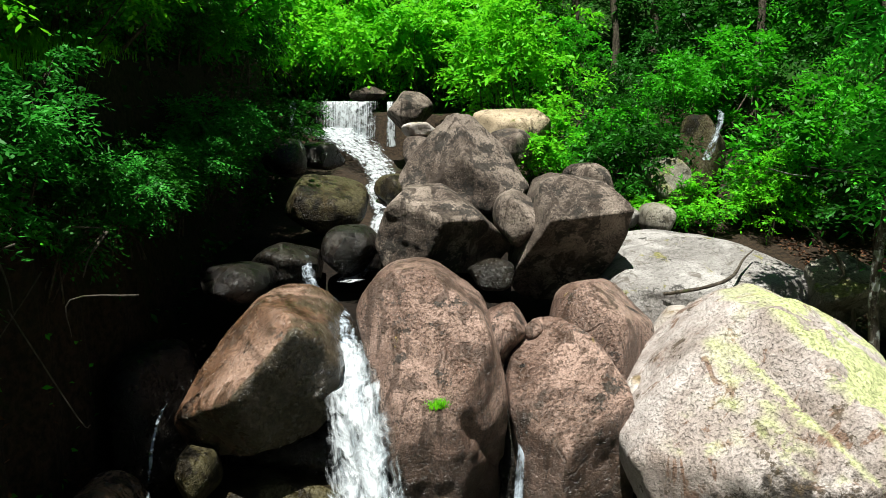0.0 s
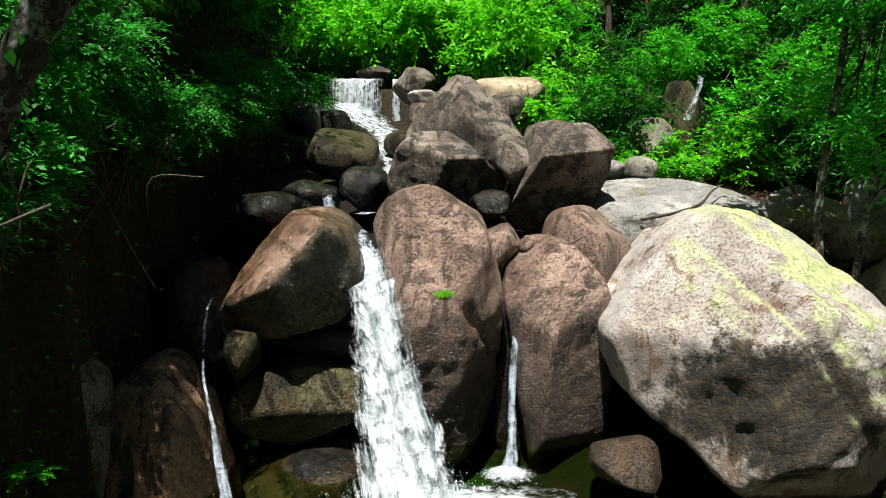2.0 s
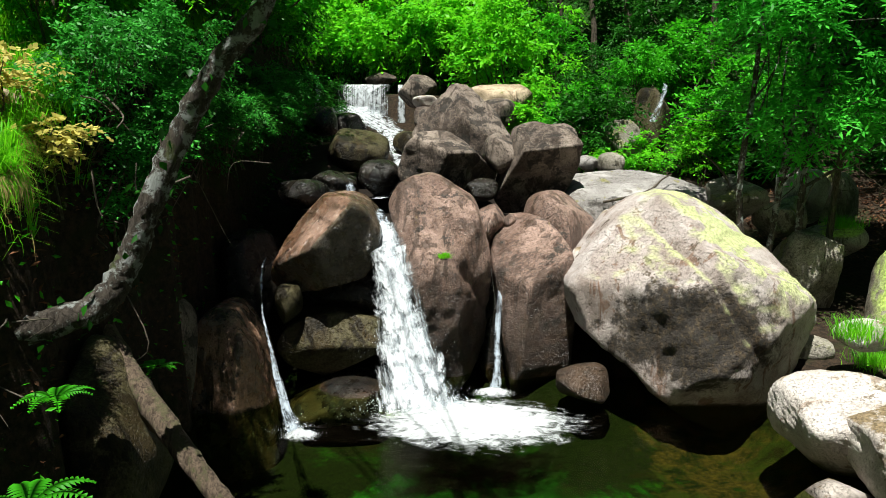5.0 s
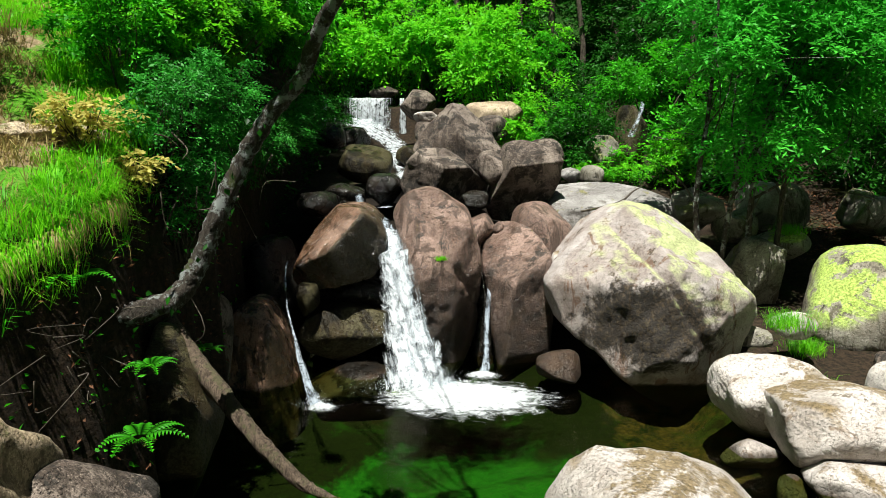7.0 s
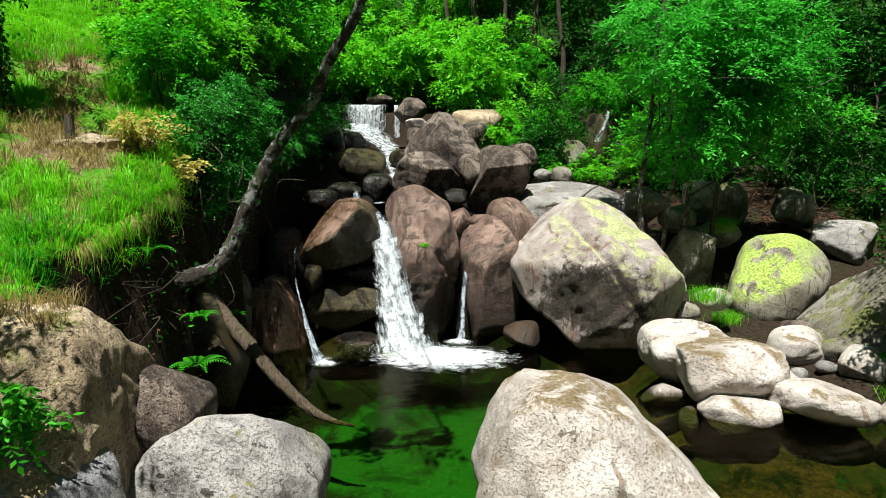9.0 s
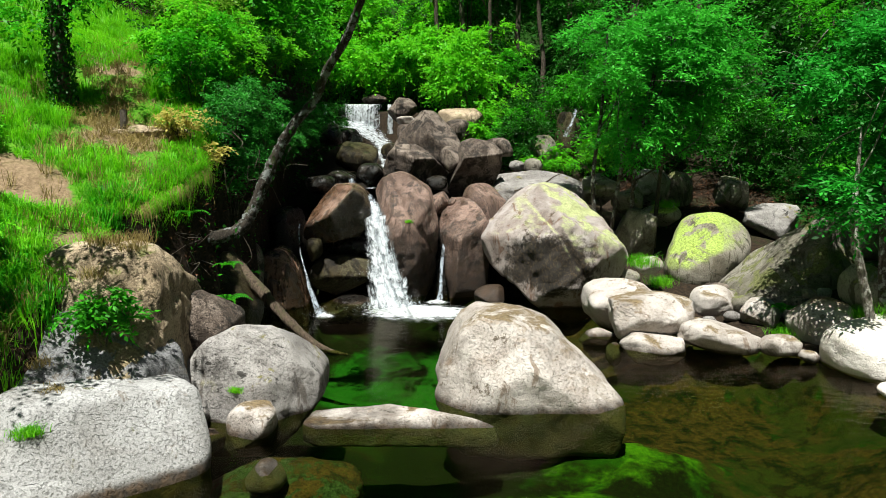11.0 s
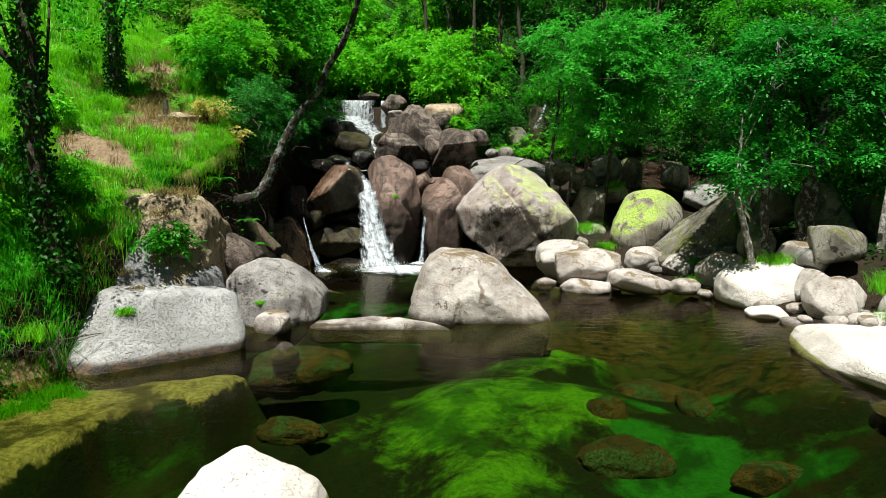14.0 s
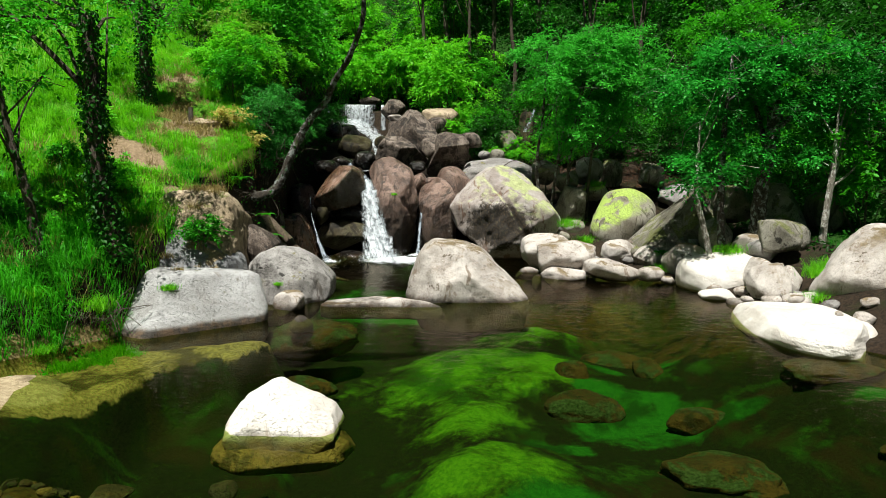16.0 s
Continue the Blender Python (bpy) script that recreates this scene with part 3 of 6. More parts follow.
def sphere(sub):
    if sub not in SPHERES:
        bm = bmesh.new()
        bmesh.ops.create_icosphere(bm, subdivisions=sub, radius=1)
        SPHERES[sub] = (np.array([v.co[:] for v in bm.verts]), [[v.index for v in f.verts] for f in bm.faces])
        bm.free()
    return SPHERES[sub]


def boulder(label, material, seed, centre, size, sub=4, power=2.7, lean=0.0, turn=0.0, cuts=(), edge=24, rough=0.05, facets=12, aspect=(1.0, 1.0), group="boulders of the stream", name="boulder"):
    """A water-worn boulder: a rounded block with flattened faces, cut by planes (nx, ny, nz, distance), leaning, and filling its size."""
    rng = np.random.default_rng(seed)
    n, faces = sphere(sub)
    r = 1 / (np.abs(n) ** power).sum(1) ** (1 / power)
    planes = [np.array(c) for c in cuts]
    for _ in range(facets):
        d = rng.normal(size=3)
        planes.append(np.append(d / np.linalg.norm(d), rng.uniform(0.70, 0.98)))
    inv = r ** -edge
    for c in planes:
        q = n @ (c[:3] / np.linalg.norm(c[:3]))
        inv += np.where(q > 0.05, (np.maximum(q, 0.05) / c[3]) ** edge, 0)
    r = inv ** (-1 / edge)
    p = n * r[:, None]
    p *= (1 + rough * waves(p, rng, 2.2, 3) + 0.30 * rough * waves(p, rng, 9.0, 3) - 0.16 * rough * np.abs(waves(p, rng, 24.0, 2)))[:, None]
    p[:, 0] += -lean * p[:, 2]
    p[:, :2] *= np.array(aspect)
    a = radians(turn)
    p = p @ np.array([[math.cos(a), math.sin(a), 0], [-math.sin(a), math.cos(a), 0], [0, 0, 1]])
    lo, hi = p.min(0), p.max(0)
    p = (p - (lo + hi) / 2) / (hi - lo) * np.array(size)
    p[:, 2] += size[2] / 2
    ob = new(name, mesh_from(name, p, faces, material))
    ob.location = (centre[0], centre[1], centre[2] - size[2] / 2)
    ROCKS.append(ob)
    return tagged(ob, label, "boulder" if max(size) > 0.8 else "rock", group)


def block(label, material, seed, centre, outline, depth, faces=(), edge=16, rough=0.03, sub=6, grooves=(), group="boulders of the stream", name="boulder"):
    """A boulder bounded by rounded planes: outline holds (degrees, metres) of the sides round the upright middle section, seen from downstream;
    depth the reach to the front and back; faces (nx, ny, nz, metres) flatten it further; grooves (nx, ny, nz, offset, width, depth) cut seams."""
    rng = np.random.default_rng(seed)
    n, tris = sphere(sub)
    planes = [(math.cos(radians(a)), 0.0, math.sin(radians(a)), d * 1.03) for a, d in outline]
    planes += [(0.0, -1.0, 0.0, depth[0]), (0.0, 1.0, 0.0, depth[1])]
    for f in faces:
        k = math.sqrt(f[0] ** 2 + f[1] ** 2 + f[2] ** 2)
        planes.append((f[0] / k, f[1] / k, f[2] / k, f[3]))
    wide = max([d for a, d in outline if abs(math.sin(radians(a))) < 0.6] or [max(depth)])
    tall = max(d for a, d in outline if abs(math.sin(radians(a))) >= 0.6)
    n = n * np.array([wide, max(depth), tall])
    n /= np.linalg.norm(n, axis=1)[:, None]
    inv = np.zeros(len(n))
    for x, y, z, d in planes:
        inv += (np.maximum(n @ np.array([x, y, z]), 0.0) / d) ** edge
    p = n * (inv ** (-1 / edge))[:, None]
    swell = waves(p, rng, 1.7, 2) + 0.60 * waves(p, rng, 5.0, 3) - 0.55 * np.abs(waves(p, rng, 8.0, 3))
    chips = np.minimum(0, waves(p, rng, 3.3, 2) + 0.35)
    fine = waves(p, rng, 26.0, 2)
    for x, y, z, off, width, cut in grooves:
        k = math.sqrt(x * x + y * y + z * z)
        q = p @ np.array([x, y, z]) / k - off + 0.05 * waves(p, rng, 3.0, 2)
        swell = swell - cut / rough * np.exp(-(q / width) ** 2) * (p[:, 1] < 0.2)
    p = p + n * (rough * (swell + 0.2 * chips + 0.10 * fine))[:, None]
    base = p[:, 2].min()
    p[:, 2] -= base
    ob = new(name, mesh_from(name, p, tris, material))
    ob.location = (centre[0], centre[1], centre[2] + base)
    ROCKS.append(ob)
    return tagged(ob, label, "boulder", group)


# ---- boulders and stones ----
block("tall pinkish-brown granite boulder leaning beside the waterfall", "pink", 1, (-0.13, 7.2, 1.27), ((-163, 0.36), (-55, 1.37), (-20, 0.92), (0, 0.71), (13, 0.79), (52, 1.26), (90, 1.59), (121, 1.53), (155, 1.14)), (0.95, 0.95),
      ((-0.1, -0.8, 0.6, 1.0), (0.15, -0.97, -0.22, 0.86), (0.78, -0.62, -0.1, 0.72), (-0.75, -0.6, 0.2, 0.8)), edge=32, rough=0.060, grooves=((0.85, 0, 0.52, 0.42, 0.06, 0.05),))
block("upright brown granite boulder, lower part darkened by splash and painted shade", "pink", 2, (1.26, 7.0, 0.96), ((-172, 0.5), (-90, 1.6), (-23, 0.8), (-3, 0.56), (17, 0.71), (45, 1.02), (82, 1.27), (120, 1.25), (166, 0.75)), (0.75, 0.75),
      ((-0.38, -0.52, 0.76, 0.74), (0.36, -0.92, -0.1, 0.58), (-0.8, -0.6, 0, 0.56), (0.3, -0.75, -0.6, 0.9)), edge=45, rough=0.051)
boulder("rounded speckled granite boulder wedged behind others", "pink", 3, (1.76, 8.0, 1.92), (1.14, 1.6, 1.43), sub=5, power=2.4)
boulder("small reddish boulder wedged between tall boulders", "pink", 4, (0.67, 7.7, 2.12), (0.52, 0.7, 0.62), sub=4)
boulder("small reddish pebble lying between boulders", "pink", 44, (0.95, 7.6, 2.18), (0.21, 0.25, 0.23), sub=3)
block("large wet brown boulder beside the waterfall", "washed_shaded", 5, (-1.72, 6.9, 1.97), ((-133, 0.94), (-80, 0.58), (-37, 0.73), (-1, 0.78), (26, 0.77), (62, 0.73), (93, 0.65), (134, 0.53), (148, 0.53), (165, 0.61)), (1.0, 1.0),
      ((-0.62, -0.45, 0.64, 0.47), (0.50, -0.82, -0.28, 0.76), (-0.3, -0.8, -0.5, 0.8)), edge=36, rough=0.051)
block("wet olive-brown boulder below the overhang, its shade in the colour", "wet", 6, (-1.64, 6.95, 0.54), ((-150, 0.65), (-111, 0.49), (-66, 0.4), (7, 0.74), (72, 0.54), (96, 0.45), (117, 0.52), (156, 0.68)), (0.85, 0.85),
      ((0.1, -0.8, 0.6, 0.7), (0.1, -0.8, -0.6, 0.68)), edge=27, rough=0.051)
boulder("dark wet rock at the foot of the cascade", "black_wet_shade", 7, (-1.51, 6.4, -0.22), (1.38, 1.6, 0.65), sub=5, power=3)
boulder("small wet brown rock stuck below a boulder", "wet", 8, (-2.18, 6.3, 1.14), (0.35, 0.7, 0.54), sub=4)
boulder("dark wet ledge between two brown boulders", "black_wet_shade", 45, (-1.48, 7.2, 1.07), (1.38, 1.3, 0.64), sub=5, power=3, rough=.09)
block("upright wet brown rock column streaked with water", "rust", 9, (-2.72, 5.6, 0.14), ((-174, 0.55), (-90, 1.13), (-2, 0.54), (12, 0.42), (32, 0.58), (69, 1.0), (113, 1.1), (156, 0.78), (179, 0.53)), (0.6, 0.6),
      ((0.72, -0.66, 0.05, 0.48), (-0.2, -0.95, 0.2, 0.58), (0, -0.6, 0.8, 0.95)), edge=27, rough=0.043)
boulder("dark grey rock slab standing in the shaded gully", "brown", 10, (-3.65, 5.0, 0.20), (1.22, 1.3, 2.52), sub=6, power=3, lean=-.2, cuts=((-.3,-.6,.7,.7),(.6,-.6,.2,.8)), edge=20)
block("huge angular boulder patched with yellow-green lichen", "lichen", 27, (3.26, 6.2, 1.05), ((-166, 1.45), (-131, 1.13), (-105, 1.34), (-67, 1.67), (-28, 1.53), (-18, 1.53), (34, 1.32), (55, 1.4), (72, 1.47), (97, 1.55), (118, 1.55), (139, 1.47)), (1.5, 1.5),
      ((-0.42, -0.5, 0.76, 1.16), (0.42, -0.36, 0.83, 1.12), (0.06, -0.97, 0.10, 1.30), (-0.60, -0.78, 0.02, 1.22), (0.0, -0.75, -0.66, 1.42), (0.62, -0.7, -0.18, 1.34), (0.35, -0.85, 0.38, 1.26)), edge=56, rough=0.085, grooves=((0.8, 0, 0.55, 0.25, 0.05, 0.04),))
block("broad flat grey granite slab", "grey", 12, (3.33, 9.8, 2.44), ((-138, 1.1), (-90, 0.5), (-50, 0.93), (64, 0.62), (83, 0.44), (98, 0.48), (136, 0.92)), (1.6, 1.6),
      ((0, -0.3, 0.95, 0.45), (0.1, -0.95, 0.2, 1.3)), edge=40, rough=0.051, grooves=((0.2, -0.3, 0.93, 0.18, 0.05, 0.04),))
block("dark overhanging boulder perched on the others", "brown", 13, (1.56, 9.3, 2.93), ((-149, 0.87), (-96, 0.83), (-53, 0.68), (-19, 0.62), (-4, 0.67), (37, 0.84), (83, 0.82), (111, 0.82), (160, 0.57), (170, 0.6)), (0.78, 0.8),
      ((-0.05, -0.62, 0.78, 0.7), (0.12, -0.74, -0.64, 0.28), (-0.9, -0.35, 0.25, 0.58)), edge=50, rough=0.051)
boulder("small grey boulder leaning on a dark one", "brown", 14, (0.94, 9.4, 3.21), (0.59, 0.8, 0.74), sub=5)
block("brown granite boulder sloping beside the stream", "brown", 15, (-0.01, 9.6, 3.12), ((-149, 0.92), (-90, 0.6), (-40, 0.87), (47, 0.43), (56, 0.41), (91, 0.5), (135, 0.67), (159, 0.77)), (0.85, 0.85),
      ((0.22, -0.5, 0.84, 0.5), (-0.35, -0.85, -0.1, 0.72), (0.4, -0.8, -0.42, 0.62)), edge=45, rough=0.051)
block("grey-brown boulder with a pointed top", "brown", 16, (0.29, 12.4, 3.97), ((-135, 1.0), (-90, 0.82), (-57, 0.95), (26, 0.77), (51, 0.64), (84, 0.72), (135, 0.67), (148, 0.72)), (1.1, 1.1),
      ((-0.45, -0.7, 0.5, 0.8), (0.5, -0.62, 0.6, 0.72)), edge=45, rough=0.076)
boulder("thin grey slab lying beside the stream", "pale", 17, (-0.48, 15, 4.55), (0.71, 1.2, 0.29), sub=4, power=3)
boulder("grey slab under a thinner one", "brown", 18, (-0.43, 14.4, 4.15), (0.70, 1.2, 0.54), sub=4, power=3)
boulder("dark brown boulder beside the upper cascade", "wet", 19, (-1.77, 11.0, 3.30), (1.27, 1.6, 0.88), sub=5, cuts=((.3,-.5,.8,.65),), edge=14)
boulder("dark wet boulder in the stream bed", "black_wet_shade", 20, (-1.20, 9.6, 2.75), (0.75, 1.3, 0.74), sub=5)
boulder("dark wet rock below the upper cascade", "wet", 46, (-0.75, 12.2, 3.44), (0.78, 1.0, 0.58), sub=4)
boulder("dark wet rock in the stream bed", "black_wet_shade", 47, (-2.55, 15.5, 4.03), (0.98, 1.6, 0.59), sub=4)
boulder("shaded rock under the dark boulder", "black_wet_shade", 48, (0.57, 8.6, 2.62), (0.55, 0.8, 0.38), sub=4)
boulder("small pale boulder between the slab and larger boulder", "pale", 21, (2.61, 8.0, 2.07), (0.62, 0.9, 0.52), sub=5)
boulder("small white stone jammed beside a boulder", "pale", 22, (1.95, 7.0, 1.68), (0.25, 0.4, 0.32), sub=4)
boulder("shaded rock filling the gap beside a large boulder", "grey", 49, (2.18, 7.8, 0.99), (0.75, 1.2, 1.44), sub=5)
boulder("reddish granite rock at the water's edge", "pink", 23, (1.76, 5.7, 0.19), (0.66, 0.9, 0.53), sub=5, power=2.8, cuts=((-.3,-.6,.7,.75),), edge=18)
boulder("small rock among the boulders", "grey", 24, (2.97, 12, 3.03), (0.47, 0.8, 0.37), sub=4)
boulder("small mossy boulder below the shrubs", "mossy", 25, (3.45, 11.8, 3.04), (0.59, 0.9, 0.47), sub=4)
boulder("angular grey rock below the shrubs", "mossy", 26, (3.95, 13.0, 3.45), (0.83, 1.2, 1.1), sub=5, power=6, rough=.08, lean=.15)
boulder("brown rock below the shrubs", "brown", 50, (2.48, 12.6, 3.61), (0.89, 0.9, 0.60), sub=4)
boulder("pale boulder at the foot of the lichened boulder", "pale", 27, (4.21, 3.7, 0.40), (1.47, 1.5, 1.00), sub=6, cuts=((-.2,-.6,.75,.75),), edge=12, rough=.095)
boulder("pale granite boulder with a dark crack", "pale", 28, (4.47, 2.7, 0.41), (1.50, 1.6, 0.82), sub=6, power=2.5, lean=-.1, cuts=((.1,-.7,.7,.78),), edge=16, rough=.095)
boulder("flat pinkish rock at the waterline", "pale", 29, (4.28, 1.9, -0.02), (1.10, 1.0, 0.57), sub=5, power=3, rough=.095)
boulder("long low rock at the waterline", "pale", 30, (5.40, 1.8, 0.20), (1.30, 1.0, 0.53), sub=5, power=3.2, rough=.095)
boulder("small flat stone tilted on the shore", "pale", 31, (3.60, 2.9, -0.05), (0.69, 0.5, 0.35), sub=4, power=3)
boulder("small pale stone at the waterline", "pale", 32, (3.69, 2.1, -0.18), (0.25, 0.4, 0.40), sub=4)
boulder("rounded green-topped boulder in the bank", "moss", 33, (6.79, 6.4, 1.01), (2.04, 1.9, 2.01), sub=6, power=2.5, cuts=((-.55,-.5,.6,.72),(.5,-.6,-.2,.8)), edge=14)
boulder("pale rounded rock on the shore", "pale", 34, (6.16, 4.2, 0.33), (0.93, 0.9, 0.73), sub=5, rough=.095)
boulder("pale rock resting on the shore", "pale", 35, (6.67, 3.2, 0.34), (0.78, 0.9, 0.61), sub=5, rough=.095)
boulder("pale grey boulder on the shore", "pale", 36, (7.26, 2.1, 0.36), (1.02, 1.0, 0.96), sub=5, rough=.095)
boulder("broad sun-bleached flat boulder at the shore", "white", 37, (7.60, 0.9, 0.28), (1.83, 2.0, 0.96), sub=6, power=2.6, cuts=((-.1,-.4,.9,.7),), edge=10)
boulder("jagged pale rock on the shore", "pale", 38, (7.80, -1.3, 0.37), (0.79, 1.2, 0.85), sub=5, power=2.8, cuts=((.3,-.7,.5,.6),(-.4,-.6,.5,.6)), edge=39, rough=.08)
boulder("low sun-bleached rock reaching into the pool", "white", 39, (7.22, -3.75, 0.02), (1.75, 3.7, 0.66), sub=6, power=2.5, cuts=((-.15,-.1,.98,.66),(.62,-.78,.1,.80)), edge=22, turn=-6, facets=3)
boulder("big pale granite boulder at the pool's edge", "pale", 40, (9.43, -2.2, 0.59), (2.36, 2.6, 2.08), sub=6, power=2.5, cuts=((-.6,-.4,.6,.7),(-.3,-.8,.3,.75)), edge=14, rough=.095)
boulder("flat grey rock at the foot of the trees", "grey", 41, (9.17, 8.6, 1.61), (1.43, 1.3, 0.97), cuts=((-.1,-.8,.5,.7),), sub=5, power=5, edge=60, facets=16, rough=.10)
block("large sloping grey rock under the trees", "mossy", 42, (7.95, 4.4, 1.1), ((-90, 0.95), (-30, 1.2), (0, 1.05), (47, 0.85), (92, 0.93), (136, 0.47), (176, 1.15)), (0.9, 1.1),
      ((-0.45, -0.75, 0.48, 0.66), (0.5, -0.8, 0.3, 0.8), (0.0, 0.5, 0.86, 0.7)), edge=40, rough=0.07)
boulder("mossy grey boulder among the tree roots", "mossy", 43, (10.07, 3.4, 1.48), (1.24, 1.8, 1.59), sub=6, power=2.6, cuts=((-.4,-.7,.4,.7),(.6,-.5,.5,.7)), edge=27, rough=.06)
boulder("lumpy grey rock on the bank", "mossy", 51, (9.24, 1.4, 0.99), (1.09, 1.2, 0.90), sub=5, rough=.07)
boulder("grey boulder beside a tree trunk", "mossy", 52, (8.87, 0.6, 1.14), (0.96, 1.0, 0.77), sub=5, rough=.06)
boulder("small grey rock below the lichened boulder", "pale", 53, (5.09, 5.2, 0.96), (0.64, 0.6, 0.38), sub=4)
boulder("flat white stone at the waterline", "white", 54, (7.02, -0.7, 0.02), (0.73, 0.7, 0.31), sub=4, power=2.8)
boulder("flat pale stone at the waterline", "pale", 55, (7.19, -1.4, -0.02), (0.44, 0.6, 0.23), sub=4, power=2.8)
boulder("pinkish stone at the waterline", "pale", 56, (6.24, 1.4, 0.17), (0.65, 0.6, 0.36), sub=4)
boulder("small pebble at the waterline", "pale", 57, (6.55, 1.1, 0.06), (0.31, 0.35, 0.23), sub=3)
boulder("flat mossy stone in the bank", "moss", 59, (6.22, 8.2, 1.83), (0.96, 0.9, 0.59), sub=4)
boulder("dark boulder shaded by the lichened boulder", "mossy", 60, (5.38, 7.6, 1.35), (1.01, 1.2, 1.44), sub=5, power=5, edge=60, facets=16, rough=.10)
boulder("upright pale stone in the leaf litter", "mossy", 61, (6.54, 10, 2.40), (0.59, 0.6, 0.79), sub=5, power=5, edge=60, facets=16, rough=.10)
boulder("upright grey stone in the leaf litter", "mossy", 62, (7.34, 10.2, 2.42), (0.73, 0.6, 1.01), sub=5, power=5, edge=60, facets=16, rough=.10)
boulder("upright stone beside the slope", "mossy", 63, (8.52, 9.8, 2.37), (0.68, 0.6, 0.87), sub=5, power=5, edge=60, facets=16, rough=.10)
block("large pale granite boulder standing in the pool", "pale", 64, (1.86, -0.6, 0.33), ((-147, 1.2), (-90, 0.9), (-19, 1.25), (44, 0.67), (72, 0.66), (88, 0.77), (125, 1.02), (154, 1.08), (166, 1.13)), (0.95, 0.95),
      ((-0.22, -0.8, 0.55, 0.86), (0.5, -0.58, 0.62, 0.7), (0, -1, -0.12, 0.9), (-0.7, -0.65, 0.2, 1.05)), edge=40, rough=0.060)
block("long low pale rock lying in the water", "pale", 65, (0.18, -1.7, -0.03), ((-90, 0.2), (10, 1.12), (60, 0.74), (86, 0.20), (95, 0.16), (120, 0.62), (172, 1.10)), (0.30, 0.30),
      ((0.05, -0.80, 0.60, 0.27), (-0.6, -0.8, 0, 0.80), (0.3, 0.6, 0.75, 0.26)), edge=30, rough=0.055)
boulder("small pale rounded rock at the water's edge", "pale", 66, (-1.51, -2.0, 0.07), (0.59, 0.7, 0.49), sub=5)
block("big grey granite boulder below the bank", "grey", 67, (-1.79, -1.0, 0.33), ((-139, 0.9), (-90, 0.75), (-41, 0.86), (-3, 0.9), (42, 0.7), (75, 0.71), (111, 0.69), (138, 0.7), (162, 0.79)), (0.85, 0.85),
      ((0.42, -0.4, 0.8, 0.66), (-0.25, -0.93, 0.2, 0.74), (0.75, -0.62, 0.1, 0.8), (0.1, -0.8, 0.55, 0.74), (-0.1, 0.55, 0.83, 0.52)), edge=45, rough=0.060)
block("dark brown rock tucked under the bank", "brown", 68, (-2.42, -0.9, 1.05), ((-168, 0.42), (-90, 0.44), (-60, 0.40), (-9, 0.43), (39, 0.36), (63, 0.34), (107, 0.38), (134, 0.38), (162, 0.40)), (0.45, 0.45),
      ((0.2, -0.7, 0.6, 0.38), (-0.3, -0.8, -0.4, 0.42), (0.0, 0.6, 0.8, 0.36)), edge=30, rough=0.045, sub=5)
boulder("massive pale granite slab sloping into the pool", "slab", 69, (-2.98, -3.35, 0.17), (2.65, 2.5, 1.50), sub=6, power=6, turn=41, aspect=(1.25, .95), cuts=((.0,-.84,.52,.74),(-.75,-.3,.5,.82),(.1,-.1,1.0,.80)), edge=34, facets=4, rough=.035)
boulder("blue-grey granite ledge above the slab", "slate", 70, (-3.30, -2.65, 0.68), (2.40, 2.0, 1.60), sub=6, power=5, turn=41, aspect=(1.3, .9), cuts=((.0,-.66,.75,.52),(.5,-.4,.7,.7)), edge=40, facets=4)
block("dry tan rock outcrop on the bank", "tan", 71, (-3.15, -1.70, 1.35), ((-90, 1.0), (0, 0.66), (24, 0.78), (62, 0.92), (95, 0.80), (130, 0.95), (178, 0.75)), (0.75, 0.9),
      ((0.55, -0.75, 0.35, 0.80), (-0.1, -0.85, 0.5, 0.80), (0.2, 0.7, 0.65, 0.85)), edge=34, rough=0.10)
boulder("small sunlit rock poking out of the water", "pale", 72, (-1.09, -3.1, -0.08), (0.43, 0.5, 0.27), sub=4, power=2.6)
boulder("small grey rock beside the boulder", "grey", 73, (-2.18, -1.7, 0.05), (0.22, 0.4, 0.26), sub=4)
boulder("small dark stone at the waterline", "brown", 74, (-1.96, -2.1, -0.10), (0.34, 0.4, 0.23), sub=4)
block("sun-bleached white boulder rising from the pool", "white", 75, (-0.34, -8.22, 0.06), ((-154, 0.55), (-93, 0.4), (-56, 0.42), (24, 0.50), (66, 0.27), (96, 0.31), (118, 0.335), (148, 0.45)), (0.36, 0.38),
      ((0.28, -0.42, 0.86, 0.23), (-0.5, -0.42, 0.75, 0.33), (0.05, -0.88, 0.45, 0.32)), edge=54, rough=0.06)
boulder("small white stone at the water's edge", "pale", 76, (-4.01, -3.9, 0.21), (0.18, 0.25, 0.27), sub=3)
boulder("tan rocky outcrop in the grassy slope", "tan", 77, (-4.60, 2.7, 3.36), (2.00, 1.8, 0.80), sub=6, power=2.1, rough=.28)
boulder("dry earthy outcrop in the grassy slope", "tan", 78, (-5.45, 4.4, 4.33), (1.80, 1.8, 0.70), sub=6, power=2.1, rough=.28)
boulder("mossy ledge above the upper waterfall", "brown", 79, (-2.10, 20.9, 5.77), (1.05, 1.2, 0.44), sub=4, power=3)
boulder("dark rock beside the upper waterfall", "brown", 80, (-0.83, 18.5, 5.15), (1.18, 1.8, 0.99), sub=5, power=2.8)
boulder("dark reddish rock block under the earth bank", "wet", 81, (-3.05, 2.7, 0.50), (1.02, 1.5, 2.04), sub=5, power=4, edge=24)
boulder("dark rock in the back of the gully", "black_wet_shade", 82, (-3.01, 7.4, 1.22), (0.99, 1.4, 1.69), sub=5, power=3)
